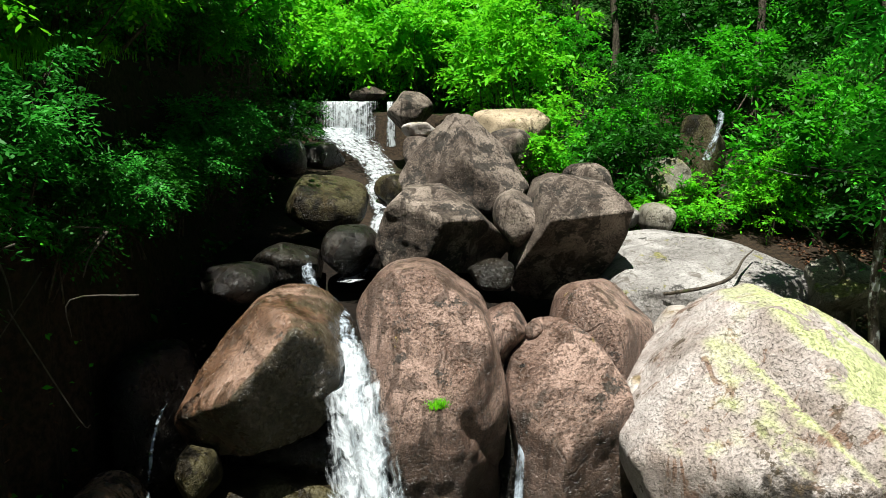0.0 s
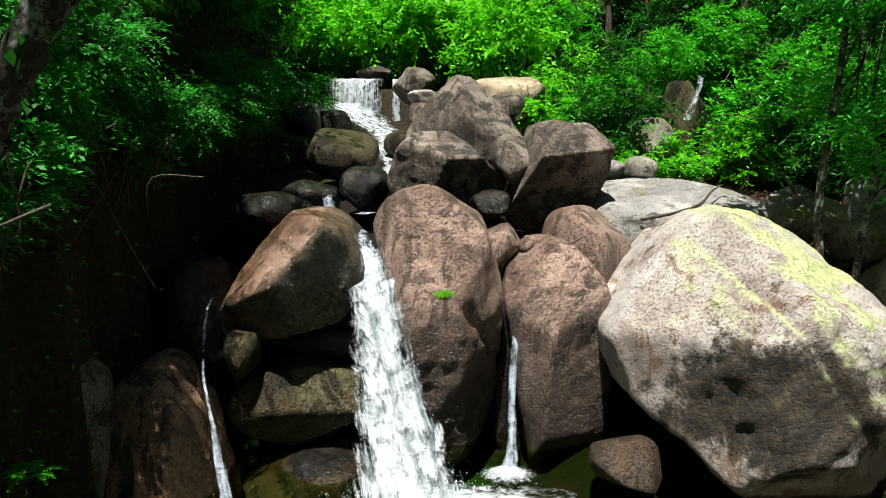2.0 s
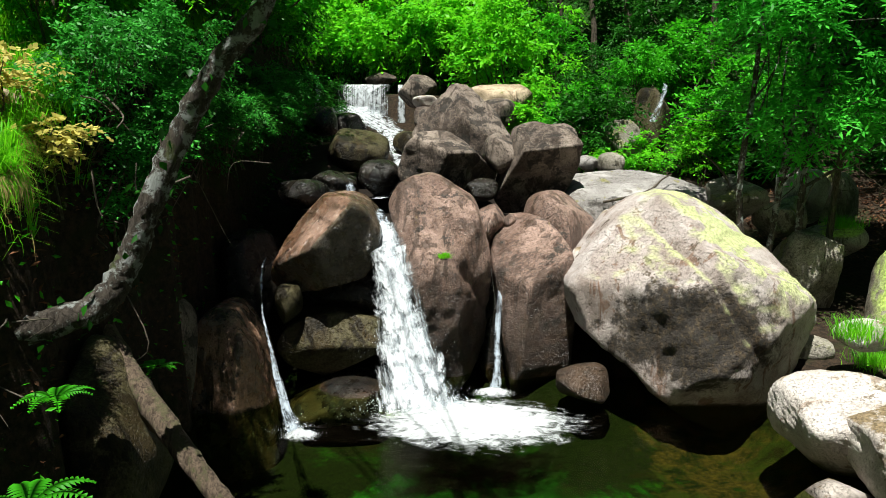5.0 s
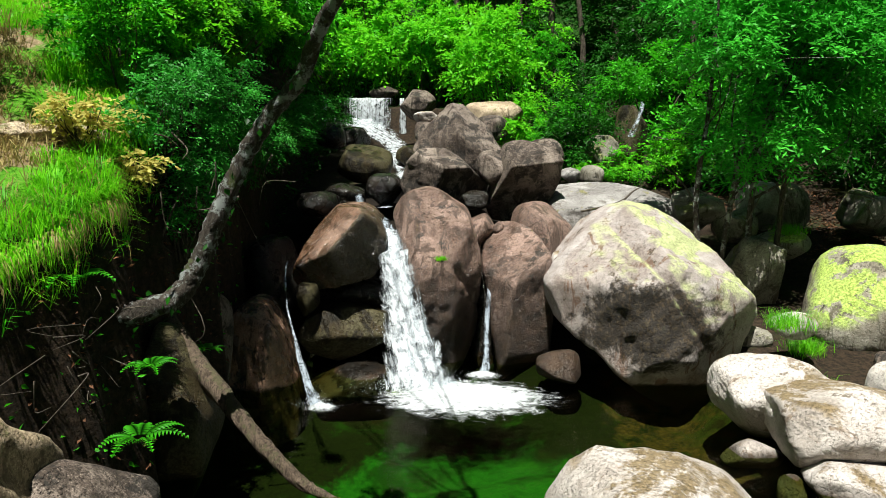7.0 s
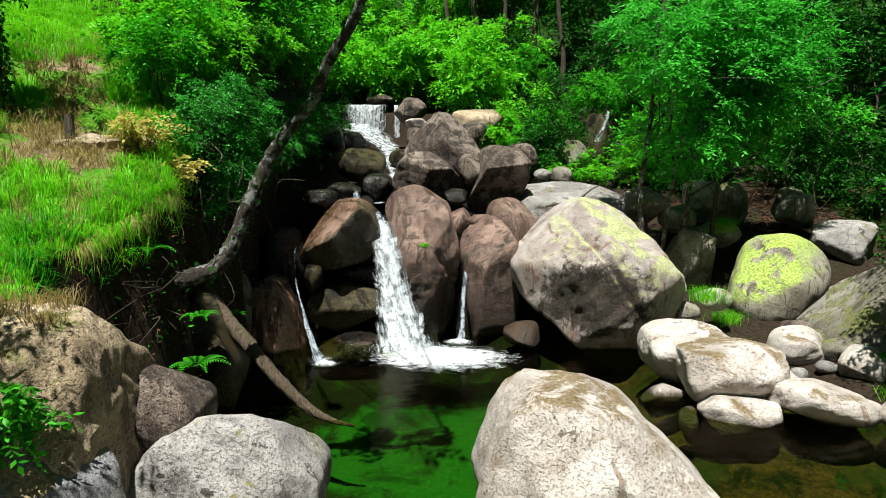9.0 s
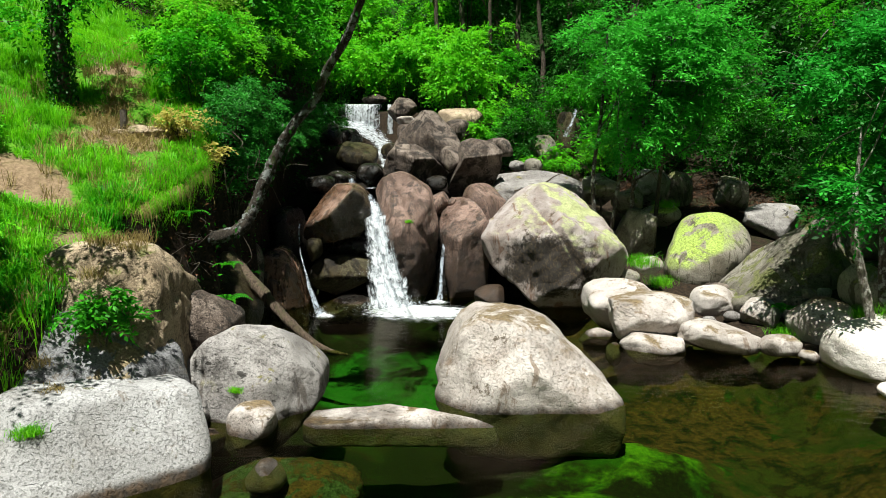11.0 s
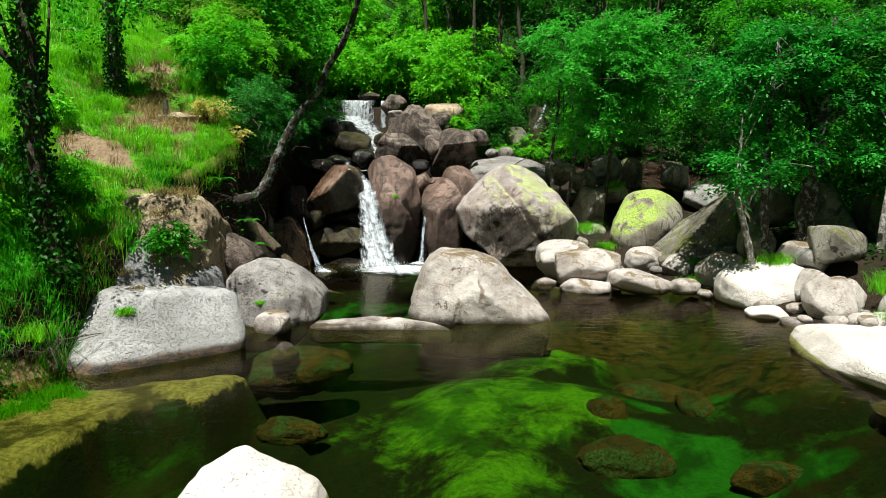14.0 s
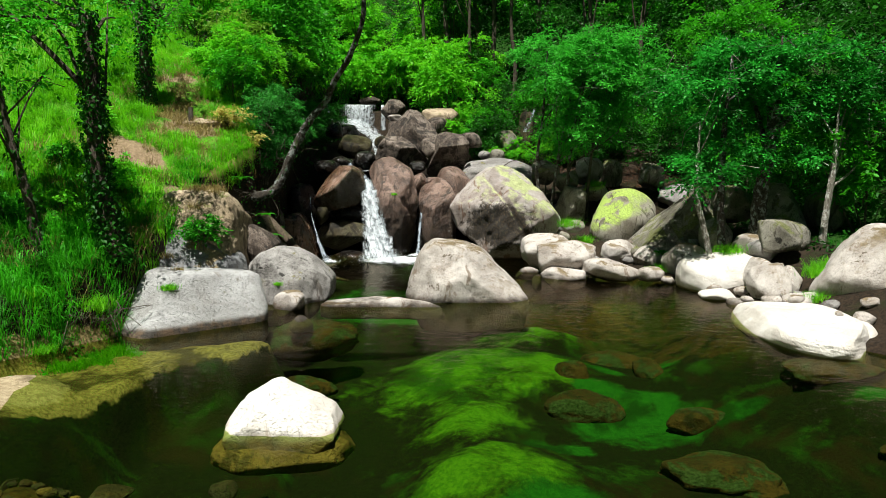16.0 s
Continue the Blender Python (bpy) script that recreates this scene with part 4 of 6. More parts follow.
boulder("wet black rock behind the main fall", "black_wet_shade", 83, (-0.73, 7.3, 0.68), (0.91, 1.0, 2.80), sub=5, power=3.4)
boulder("wet black rock behind the thin trickle", "black_wet_shade", 84, (0.73, 7.5, 0.55), (0.62, 0.9, 2.70), sub=5, power=3.4)
boulder("dark wet rock face behind the distant trickle", "wet", 85, (4.80, 13.9, 3.75), (0.9, 1.4, 2.1), sub=5, power=4)
boulder("jagged pale rock among the shore stones", "pale", 86, (8.11, 0.0, 0.45), (0.64, 0.8, 0.60), sub=4, power=3)
boulder("pale block among the shore stones", "pale", 87, (8.36, -0.9, 0.35), (0.57, 0.8, 0.68), sub=4, power=3.4)
boulder("grey rock among the shore stones", "grey", 88, (8.67, 0.9, 0.83), (0.66, 0.9, 0.53), sub=4)
boulder("low pale rock behind the flat white one", "pale", 89, (7.94, -2.2, 0.14), (0.47, 0.7, 0.40), sub=4, power=3)
boulder("pale rock below the big boulder", "white", 90, (7.83, -2.9, -0.01), (0.53, 0.9, 0.41), sub=4, power=3)
boulder("grey rock at the foot of the tree", "mossy", 91, (8.03, 2.2, 1.00), (0.72, 0.9, 0.83), sub=4)
boulder("pale angular rock on the bank", "pale", 92, (8.57, 1.6, 0.81), (0.66, 0.9, 0.62), sub=4, power=3)
boulder("mossy boulder in the shade of the trees", "mossy", 93, (11.11, 3.0, 1.48), (0.79, 1.4, 1.15), sub=5, rough=.07)
boulder("shaded boulder below the tree crowns", "mossy", 94, (9.34, 4.6, 1.63), (1.01, 1.5, 1.09), sub=5, power=5, edge=60, facets=16, rough=.10)
boulder("shaded mossy rock below the slope", "mossy", 95, (8.79, 5.4, 1.08), (0.61, 1.2, 0.71), sub=4)
boulder("mossy rock at the foot of the slender trees", "mossy", 96, (4.74, 8.6, 2.45), (0.91, 1.1, 0.84), sub=5, power=5, edge=60, facets=16, rough=.10)
boulder("dark rock below the leaf-strewn slope", "mossy", 97, (5.40, 8.2, 2.18), (0.75, 1.0, 0.70), sub=5, power=5, edge=60, facets=16, rough=.10)
boulder("grey rock wall below the leaf-strewn slope", "grey", 98, (6.44, 9.6, 2.46), (0.97, 0.9, 1.02), sub=5, power=5, edge=60, facets=16, rough=.10)
boulder("grey rock wall in the leaf-strewn slope", "mossy", 99, (8.52, 9.4, 2.28), (0.91, 0.9, 0.89), sub=5, power=5, edge=60, facets=16, rough=.10)
boulder("dark rock beside the stream bed", "black_wet_shade", 100, (-1.98, 9.3, 2.66), (0.91, 1.4, 0.54), sub=5)
boulder("dark rock above the wet boulder", "black_wet_shade", 101, (-2.35, 8.4, 2.56), (0.77, 1.4, 0.49), sub=5)
boulder("dark rock beside the upper cascade", "black_wet_shade", 102, (-2.85, 13.5, 4.00), (0.80, 1.6, 0.70), sub=4)
boulder("brown rock behind the pointed boulder", "brown", 103, (1.19, 13.6, 4.15), (0.96, 1.4, 0.77), sub=5)
boulder("reddish earth-stained rock below the shrubs", "tan", 104, (1.33, 14.6, 4.48), (1.67, 1.5, 0.94), sub=5, rough=.08)
boulder("sun-bleached prong of rock at the waterline", "white", 105, (7.75, -4.1, 0.02), (0.75, 1.2, 0.50), sub=5, power=2.6, turn=25)
boulder("small pale stone on the near shore", "pale", 106, (-2.45, -9.4, -0.20), (0.03, 0.3, 0.25), sub=4, rough=.09)
boulder("pale gritty stone on the near shore", "pale", 107, (-1.42, -9.75, -0.07), (0.35, 0.4, 0.09), sub=4, rough=.09)
boulder("small grey stone at the near shore", "grey", 108, (-0.53, -9.6, -0.10), (0.23, 0.3, 0.18), sub=4, rough=.09)
boulder("small grey stone in the shore grass", "grey", 109, (-4.40, -5.1, 0.25), (0.18, 0.3, 0.24), sub=4, rough=.08)
def bed_at(x, y):
    """The height of the middle of a rock that lies half buried in the pool's bed."""
    return float(ground_height(np.array([x]), np.array([y]))[0]) - 0.02


boulder("large brown boulder under water", "sunken", 205, (4.6, -2.2, bed_at(4.6, -2.2)), (1.35, 0.9, 0.6), sub=5, power=2.2, rough=.19, facets=8, edge=18, group="rocks under water")
boulder("brown wedge-shaped rock under water", "sunken", 206, (3.5, -4.75, bed_at(3.5, -4.75)), (1.25, 0.8, 0.62), sub=5, power=2.2, rough=.19, facets=8, edge=18, group="rocks under water")
boulder("narrow brown rock under water", "sunken", 207, (5.0, -3.0, bed_at(5.0, -3.0)), (0.55, 1.2, 0.5), sub=5, power=2.2, rough=.19, facets=8, edge=18, group="rocks under water")
boulder("flat brown rock under water", "sunken", 210, (5.05, -5.35, bed_at(5.05, -5.35)), (1.0, 0.5, 0.5), sub=5, power=2.2, rough=.19, facets=8, edge=18, group="rocks under water")
boulder("small brown rock under water", "sunken", 209, (3.5, -3.7, bed_at(3.5, -3.7)), (0.6, 0.45, 0.45), sub=5, power=2.2, rough=.19, facets=8, edge=18, group="rocks under water")
boulder("mottled brown rock under water", "sunken", 212, (-0.8, -4.05, bed_at(-0.8, -4.05)), (0.95, 0.45, 0.40), sub=5, power=2.2, rough=.19, facets=8, edge=18, group="rocks under water")
boulder("dark brown boulder under water", "sunken", 211, (4.7, -7.0, bed_at(4.7, -7.0)), (1.5, 1.1, 0.5), sub=5, power=2.2, rough=.19, facets=8, edge=18, group="rocks under water")
boulder("broad brown rock just under the surface", "sunken", 208, (-1.0, -2.75, -0.47), (1.75, 1.05, 0.74), sub=5, power=2.2, rough=.19, facets=8, edge=18, group="rocks under water")
boulder("brown stone skirt below the white boulder under water", "skirt", 213, (-0.30, -8.25, -0.24), (1.45, 0.95, 0.44), sub=5, rough=.12, power=2.3, group="rocks under water")
boulder("brown rock under water", "sunken", 215, (6.9, -5.4, bed_at(6.9, -5.4)), (1.4, 0.9, 0.34), sub=5, power=2.4, rough=.16, edge=30, group="rocks under water")
boulder("brown rock under water", "sunken", 216, (7.4, -7.0, bed_at(7.4, -7.0)), (1.8, 0.9, 0.34), sub=5, power=2.4, rough=.16, edge=30, group="rocks under water")

# ---- falling water ----
def ribbon(name, rows, material, label, seed, across=14, steps=10, ripple=0.05, arch=0.12, category="waterfall"):
    """A sheet of falling water through rows of x, y, z, half width; bulging towards the valley, torn by ripples."""
    rng = np.random.default_rng(seed)
    s = spline(rows, steps)
    along = np.concatenate([[0], np.cumsum(np.linalg.norm(np.diff(s[:, :3], axis=0), axis=1))])
    verts, uvs = [], []
    for (x, y, z, w), v in zip(s, along):
        for u in np.linspace(-1, 1, across):
            verts.append((x + u * w, y - arch * w * (1 - u * u) * 2, z))
            uvs.append((u * w, v))
    p = np.array(verts)
    p[:, 1] += ripple * waves(p * np.array([1.0, 1.0, 0.35]), rng, 9.0, 3)
    p[:, 0] += 0.5 * ripple * waves(p, rng, 7.0, 3)
    p[:, 2] += 0.4 * ripple * waves(p, rng, 11.0, 2)
    i = np.arange(len(p)).reshape(len(s), across)
    faces = np.stack([i[:-1, :-1], i[:-1, 1:], i[1:, 1:], i[1:, :-1]], -1).reshape(-1, 4)
    ob = new(name, mesh_from(name, p, faces, material, True, uvs))
    rim = np.tile(np.abs(np.linspace(-1, 1, across)) ** 3, len(s)).astype(np.float32)
    ob.data.attributes.new("edge", "FLOAT", "POINT").data.foreach_set("value", rim)
    return tagged(ob, label, category, kind="structure")


UPPER_CHUTE = [(-1.66, 8.9, 2.80, 0.07), (-1.55, 8.5, 2.55, 0.11), (-1.28, 8.0, 2.40, 0.16), (-1.05, 7.5, 2.30, 0.13), (-0.91, 6.98, 2.19, 0.12)]
MAIN_FALL = [(-0.90, 6.95, 2.20, 0.14), (-0.80, 6.35, 1.75, 0.27), (-0.66, 6.0, 1.1, 0.37), (-0.50, 5.65, 0.5, 0.47), (-0.34, 5.2, -0.05, 0.60)]
ribbon("waterfall", UPPER_CHUTE, "chute_water", "bluish chute of water above the main fall", 8, 14, 12, 0.04)
ribbon("waterfall", MAIN_FALL, "white_water", "foaming white waterfall between brown boulders", 1, 26, 14)
ribbon("waterfall", [(x + 0.03, y + 0.10, z, w * 0.92) for x, y, z, w in MAIN_FALL], "white_water", "white water behind the main fall", 2, 22, 14)
ribbon("waterfall", [(-2.56, 6.6, 1.75, 0.02), (-2.50, 6.1, 1.60, 0.025), (-2.36, 5.55, 1.12, 0.022), (-2.20, 5.3, 0.72, 0.03)], "chute_water", "dim thread of water beside the rock column", 3, 8, 12, 0.02)
ribbon("waterfall", [(-2.20, 5.3, 0.74, 0.03), (-2.08, 5.05, 0.45, 0.055), (-1.92, 4.75, 0.2, 0.08), (-1.68, 4.35, -0.03, 0.13)], "thin_water", "thin trickle fanning out over the rocks", 31, 12, 12, 0.03)
ribbon("waterfall", [(0.76, 7.3, 1.75, 0.03), (0.77, 6.9, 1.45, 0.04), (0.72, 6.6, 0.8, 0.055), (0.66, 6.2, 0.15, 0.07), (0.62, 6.05, -0.04, 0.15)], "thin_water", "thin bluish trickle between tall boulders", 4, 10, 12, 0.03)
ribbon("waterfall", [(-2.58, 20.35, 5.50, 0.80), (-2.58, 20.0, 5.48, 0.82), (-2.58, 19.86, 5.1, 0.84), (-2.58, 19.8, 4.5, 0.88)], "veil_water", "dense veil of water over a dark ledge", 5, 44, 12, 0.03, 0.02)
ribbon("waterfall", [(-1.42, 20.3, 5.50, 0.09), (-1.42, 20.0, 5.48, 0.10), (-1.40, 19.86, 5.1, 0.11), (-1.38, 19.75, 4.3, 0.14)], "veil_water", "narrow strand of water beside the veil", 51, 10, 12, 0.03, 0.02)
ribbon("waterfall", [(-4.00, 20.3, 5.50, 0.10), (-4.00, 20.0, 5.48, 0.10), (-4.02, 19.86, 5.1, 0.09), (-4.02, 19.8, 4.6, 0.12)], "thin_water", "faint strand of water at the ledge's end", 52, 10, 12, 0.03, 0.02)
ribbon("waterfall", [(-3.15, 19.8, 4.80, 0.95), (-2.85, 19.4, 4.62, 0.95), (-2.30, 18.6, 4.38, 0.75), (-1.85, 17.6, 4.12, 0.55), (-1.45, 16.2, 3.84, 0.42), (-1.25, 14.6, 3.6, 0.28), (-1.2, 13.0, 3.42, 0.22), (-0.95, 11.8, 3.2, 0.22), (-0.9, 10.4, 2.95, 0.2), (-1.05, 9.6, 2.55, 0.18), (-1.2, 9.0, 2.45, 0.18)], "apron_water", "white cascade running down the stream bed", 6, 26, 10, 0.09)
ribbon("waterfall", [(4.98, 13.4, 4.85, 0.05), (4.90, 13.1, 4.7, 0.08), (4.75, 12.95, 4.35, 0.10), (4.55, 12.8, 3.95, 0.11)], "chute_water", "small distant trickle on the wooded slope", 7, 10, 8, 0.03)
ledge_rng = np.random.default_rng(4)


def ledge(label, centre, size, seed):
    return boulder(label, "black_wet_shade", seed, centre, size, 5, 6.0, edge=30, rough=0.02, name="rock_ledge")


ledge("dark square ledge behind the upper waterfall", (-2.7, 20.9, 4.5), (2.95, 1.9, 1.86), 301)


def foam_patch(name, centre, radii, seed, label, material="foam"):
    rng = np.random.default_rng(seed)
    rings, n = 14, 48
    verts, faces, ang = [(0, 0, 0.05)], [], np.linspace(0, 2 * np.pi, n, endpoint=False)
    reach = 1 + 0.13 * waves(np.stack([np.cos(ang), np.sin(ang), 0 * ang], 1), rng, 2.5, 3)
    for k in range(1, rings + 1):
        q = k / rings
        lump = waves(np.stack([np.cos(ang) * q * 3, np.sin(ang) * q * 3, 0 * ang], 1), rng, 3.0, 2)
        for a, m, b in zip(ang, reach, lump):
            verts.append((radii[0] * q * m * math.cos(a), radii[1] * q * m * math.sin(a), 0.012 + 0.05 * (1 - q) * (1.2 + b)))
    for j in range(n):
        faces.append([0, 1 + j, 1 + (j + 1) % n])
        for k in range(rings - 1):
            a, b = 1 + k * n, 1 + (k + 1) * n
            faces.append([a + j, b + j, b + (j + 1) % n, a + (j + 1) % n])
    v = np.array(verts)
    ob = new(name, mesh_from(name, v, faces, material, True, v[:, :2] / np.array(radii)))
    ob.location = centre
    return tagged(ob, label, "foam", kind="structure")


foam_patch("foam", (0.30, 4.75, 0.0), (1.45, 1.0), 1, "white foam spreading over the pool below the fall")
foam_patch("foam", (0.60, 5.85, 0.0), (0.32, 0.26), 3, "small foam patch below the thin trickle")
foam_patch("foam", (-1.66, 4.32, 0.0), (0.24, 0.2), 2, "small foam patch below a trickle")


def spray(name, centre, reach, count, seed, label):
    """Loose drops and flecks of foam thrown up where the water lands."""
    rng = np.random.default_rng(seed)
    p = rng.normal(size=(count, 3)) * np.array(reach)
    p[:, 2] = np.abs(p[:, 2]) * (0.3 + np.exp(-(p[:, 0] / reach[0]) ** 2))
    r = rng.uniform(0.002, 0.007, count)[:, None]
    corner = np.array([[1, 0, -0.6], [-0.5, 0.87, -0.6], [-0.5, -0.87, -0.6], [0, 0, 1.1]])
    v = (p[:, None, :] + corner[None] * r[:, :, None]).reshape(-1, 3)
    i = np.arange(count)[:, None] * 4
    f = np.concatenate([i + np.array(t) for t in ([0, 1, 3], [1, 2, 3], [2, 0, 3], [0, 2, 1])], 1).reshape(-1, 3)
    ob = new(name, mesh_from(name, v, f, "droplet"))
    ob.location = centre
    return tagged(ob, label, "water spray", kind="stuff")


spray("spray", (-0.30, 5.15, 0.02), (0.42, 0.25, 0.16), 1500, 1, "white drops splashing at the foot of the fall")
spray("spray", (-0.62, 5.9, 0.5), (0.25, 0.10, 0.5), 260, 2, "white drops thrown off the fall")
spray("spray", (-1.75, 4.4, 0.02), (0.14, 0.10, 0.07), 200, 3, "white drops splashing below a trickle")

# ---- plants ----
def leaves(rng, anchors, length, width, droop=0.3, level=0.6):
    """Small folded blades at the anchors: four corners, two faces each."""
    n = len(anchors)
    a = rng.uniform(0, 2 * np.pi, n)
    tilt = rng.normal(-droop, 0.45, n)
    d = np.stack([np.cos(a) * np.cos(tilt), np.sin(a) * np.cos(tilt), np.sin(tilt)], 1)
    nrm = rng.normal(size=(n, 3)) * (1 - level) + np.array([0, 0, level])
    s = np.cross(d, nrm)
    s /= np.linalg.norm(s, axis=1)[:, None] + 1e-9
    up = np.cross(s, d)
    L = (length * rng.uniform(0.65, 1.3, n))[:, None]
    W = (width * rng.uniform(0.7, 1.2, n))[:, None]
    tip = anchors + d * L
    mid = anchors + d * L * 0.45 + up * W * 0.25
    v = np.stack([anchors, mid + s * W * 0.5, tip, mid - s * W * 0.5], 1).reshape(-1, 3)
    i = np.arange(n)[:, None] * 4
    f = np.concatenate([i + np.array([0, 1, 2]), i + np.array([0, 2, 3])], 1).reshape(-1, 3)
    return v, f


def crown(rng, lobes, clumps, per, spread, length, width, shell=0.6):
    """Foliage through ellipsoid lobes (x, y, z, rx, ry, rz): clumps of flat sprays that reach outwards, each a twig with leaves on both sides.
    Returns the clumps' hearts and the leaves' mesh."""
    lobes = np.asarray(lobes, dtype=float)
    vol = lobes[:, 3] * lobes[:, 4] * lobes[:, 5]
    pick = rng.choice(len(lobes), clumps, p=vol / vol.sum())
    d = rng.normal(size=(clumps, 3))
    d /= np.linalg.norm(d, axis=1)[:, None]
    heart = lobes[pick, :3] + d * rng.uniform(shell, 1.05, clumps)[:, None] * lobes[pick, 3:]
    size = rng.uniform(0.5, 1.45, clumps)
    twigs = np.maximum(2, rng.poisson(per / 9 * (0.3 + 0.75 * size ** 1.5)))
    k = np.repeat(np.arange(clumps), twigs)
    m = len(k)
    way = d[k] * np.array([1.0, 1.0, 0.35]) + rng.normal(size=(m, 3)) * np.array([0.75, 0.75, 0.30]) + np.array([0, 0, -0.08])
    way /= np.linalg.norm(way, axis=1)[:, None]
    start = heart[k] + rng.normal(size=(m, 3)) * np.array([0.55, 0.55, 0.30]) * spread * size[k][:, None]
    reach = spread * size[k] * rng.uniform(1.0, 2.2, m)
    along = np.tile(np.linspace(0.08, 1.0, 9), m)
    t = np.repeat(np.arange(m), 9)
    hand = np.tile(np.array([1, -1, 1, -1, 1, -1, 1, -1, 0]), m)
    flat = np.cross(way, np.array([0, 0, 1.0]) + rng.normal(size=(m, 3)) * 0.35)
    flat /= np.linalg.norm(flat, axis=1)[:, None] + 1e-9
    root = start[t] + way[t] * (along * reach[t])[:, None] - np.array([0, 0, 1.0]) * (0.35 * along ** 2 * reach[t])[:, None]
    aim = way[t] * 0.65 + flat[t] * hand[:, None] * 0.9 + rng.normal(size=(len(t), 3)) * 0.28 - np.array([0, 0, 0.18])
    aim /= np.linalg.norm(aim, axis=1)[:, None]
    return heart, blades_of(rng, root, aim, length, width)


def blades_of(rng, root, aim, length, width):
    """Folded leaves from their roots along their aims, faces mostly up."""
    n = len(root)
    side = np.cross(aim, np.array([0, 0, 1.0]) + rng.normal(size=(n, 3)) * 0.45)
    side /= np.linalg.norm(side, axis=1)[:, None] + 1e-9
    up = np.cross(side, aim)
    L = (length * rng.uniform(0.6, 1.25, n))[:, None]
    W = (width * rng.uniform(0.7, 1.2, n))[:, None]
    mid = root + aim * L * 0.45 - up * W * 0.2
    v = np.stack([root, mid + side * W * 0.5 + up * W * 0.2, root + aim * L, mid - side * W * 0.5 + up * W * 0.2], 1).reshape(-1, 3)
    i = np.arange(n)[:, None] * 4
    f = np.concatenate([i + np.array([0, 1, 2]), i + np.array([0, 2, 3])], 1).reshape(-1, 3)
    return v, f


def limb(rng, a, b, r0, r1, sag=0.15):
    a, b = np.asarray(a, float), np.asarray(b, float)
    mid = (a + b) / 2 + rng.normal(size=3) * sag * np.linalg.norm(b - a) * 0.5
    return tube([(*a, r0), (*mid, (r0 + r1) / 2), (*b, r1)], 4, 2, 0.05, rng)


def shrub_proto(seed, height, radius, clumps, per, length, width, material, label, category="shrub", name="shrub", spread=0.16, stems=4, low=0.15, stem_mat="bark_dark", group="wild shrubs"):
    rng = np.random.default_rng(seed)
    ob = thing(name, (0, 0, 0), label, category, group)
    lobes = []
    for _ in range(6):
        a, q = rng.uniform(0, 6.28), rng.uniform(0.1, 0.65)
        rr = radius * rng.uniform(0.4, 0.65)
        lobes.append((radius * q * math.cos(a), radius * q * math.sin(a), height * rng.uniform(low + 0.2, 0.85), rr, rr, height * rng.uniform(0.16, 0.28)))
    heart, green = crown(rng, lobes, clumps, per, spread, length, width)
    for k in range(stems):
        t = heart[rng.integers(len(heart))]
        part("stem", limb(rng, (rng.normal() * 0.12, rng.normal() * 0.12, -0.3), t, 0.018 * height ** 0.7, 0.006), stem_mat, ob)
    twigs = part("twig", join([limb(rng, (h[0] * 0.35, h[1] * 0.35, h[2] * 0.45), h, 0.010, 0.003) for h in heart[rng.choice(len(heart), min(18, len(heart)), replace=False)]]), stem_mat, ob)
    tagged(twigs, kind="stuff")
    tagged(part("foliage", green, material, ob), kind="stuff")
    return ob


def tree(seed, base, trunk, crown_lobes, clumps, per, length, width, leaf, barkname, label, spread=0.2, limbs=7, name="tree", group="trees on the banks", ivy=0, fork=0.5, knots=0.06):
    """A tree on its base: trunk rows x, y, z, radius from the base; a crown of lobes; limbs into the crown."""
    rng = np.random.default_rng(seed)
    ob = thing(name, base, label, "tree", group)
    part("trunk", tube(trunk, 16, 10, knots, rng), barkname, ob)
    heart, green = crown(rng, crown_lobes, clumps, per, spread, length, width)
    s = spline(trunk, 6)
    for k in range(limbs):
        h = heart[rng.integers(len(heart))]
        j = s[int(len(s) * rng.uniform(fork, 0.98))]
        part("limb", limb(rng, j[:3], h, max(0.012, j[3] * 0.5), 0.006), barkname, ob)
    twigs = part("twig", join([limb(rng, h + rng.normal(size=3) * 0.5 * np.array([1, 1, 0.4]), h, 0.008, 0.003) for h in heart[:24]]), barkname, ob)
    tagged(twigs, kind="stuff")
    tagged(part("foliage", green, leaf, ob), kind="stuff")
    if ivy:
        k = rng.integers(0, len(s), ivy)
        a = rng.uniform(0, 6.28, ivy)
        r = s[k, 3] * rng.uniform(1.0, 1.9, ivy)
        p = s[k, :3] + np.stack([np.cos(a) * r, np.sin(a) * r, rng.normal(0, 0.08, ivy)], 1)
        tagged(part("ivy", leaves(rng, p, 0.08, 0.06, 0.8), "leaf_dark", ob, "dark ivy leaves round the trunk"), kind="stuff")
    return ob


def on_ground(x, y, sink=0.05):
    return float(ground_height(np.array([x]), np.array([y]))[0]) - sink


def scatter(protos, spots, rng, sizes=(0.8, 1.25)):
    for i, (x, y, *z) in enumerate(spots):
        ob = protos[i % len(protos)]
        m = Matrix.Translation((x, y, z[0] if z else on_ground(x, y))) @ pose(0, 0, 0, rng.normal() * 4, rng.normal() * 4, rng.uniform(0, 360))
        s = rng.uniform(*sizes)
        made = copy_thing(ob, m)
        made.scale = (s, s, s * rng.uniform(0.9, 1.15))


def retire(protos):
    for ob in protos:
        for o in (*ob.children_recursive, ob):
            bpy.data.objects.remove(o)


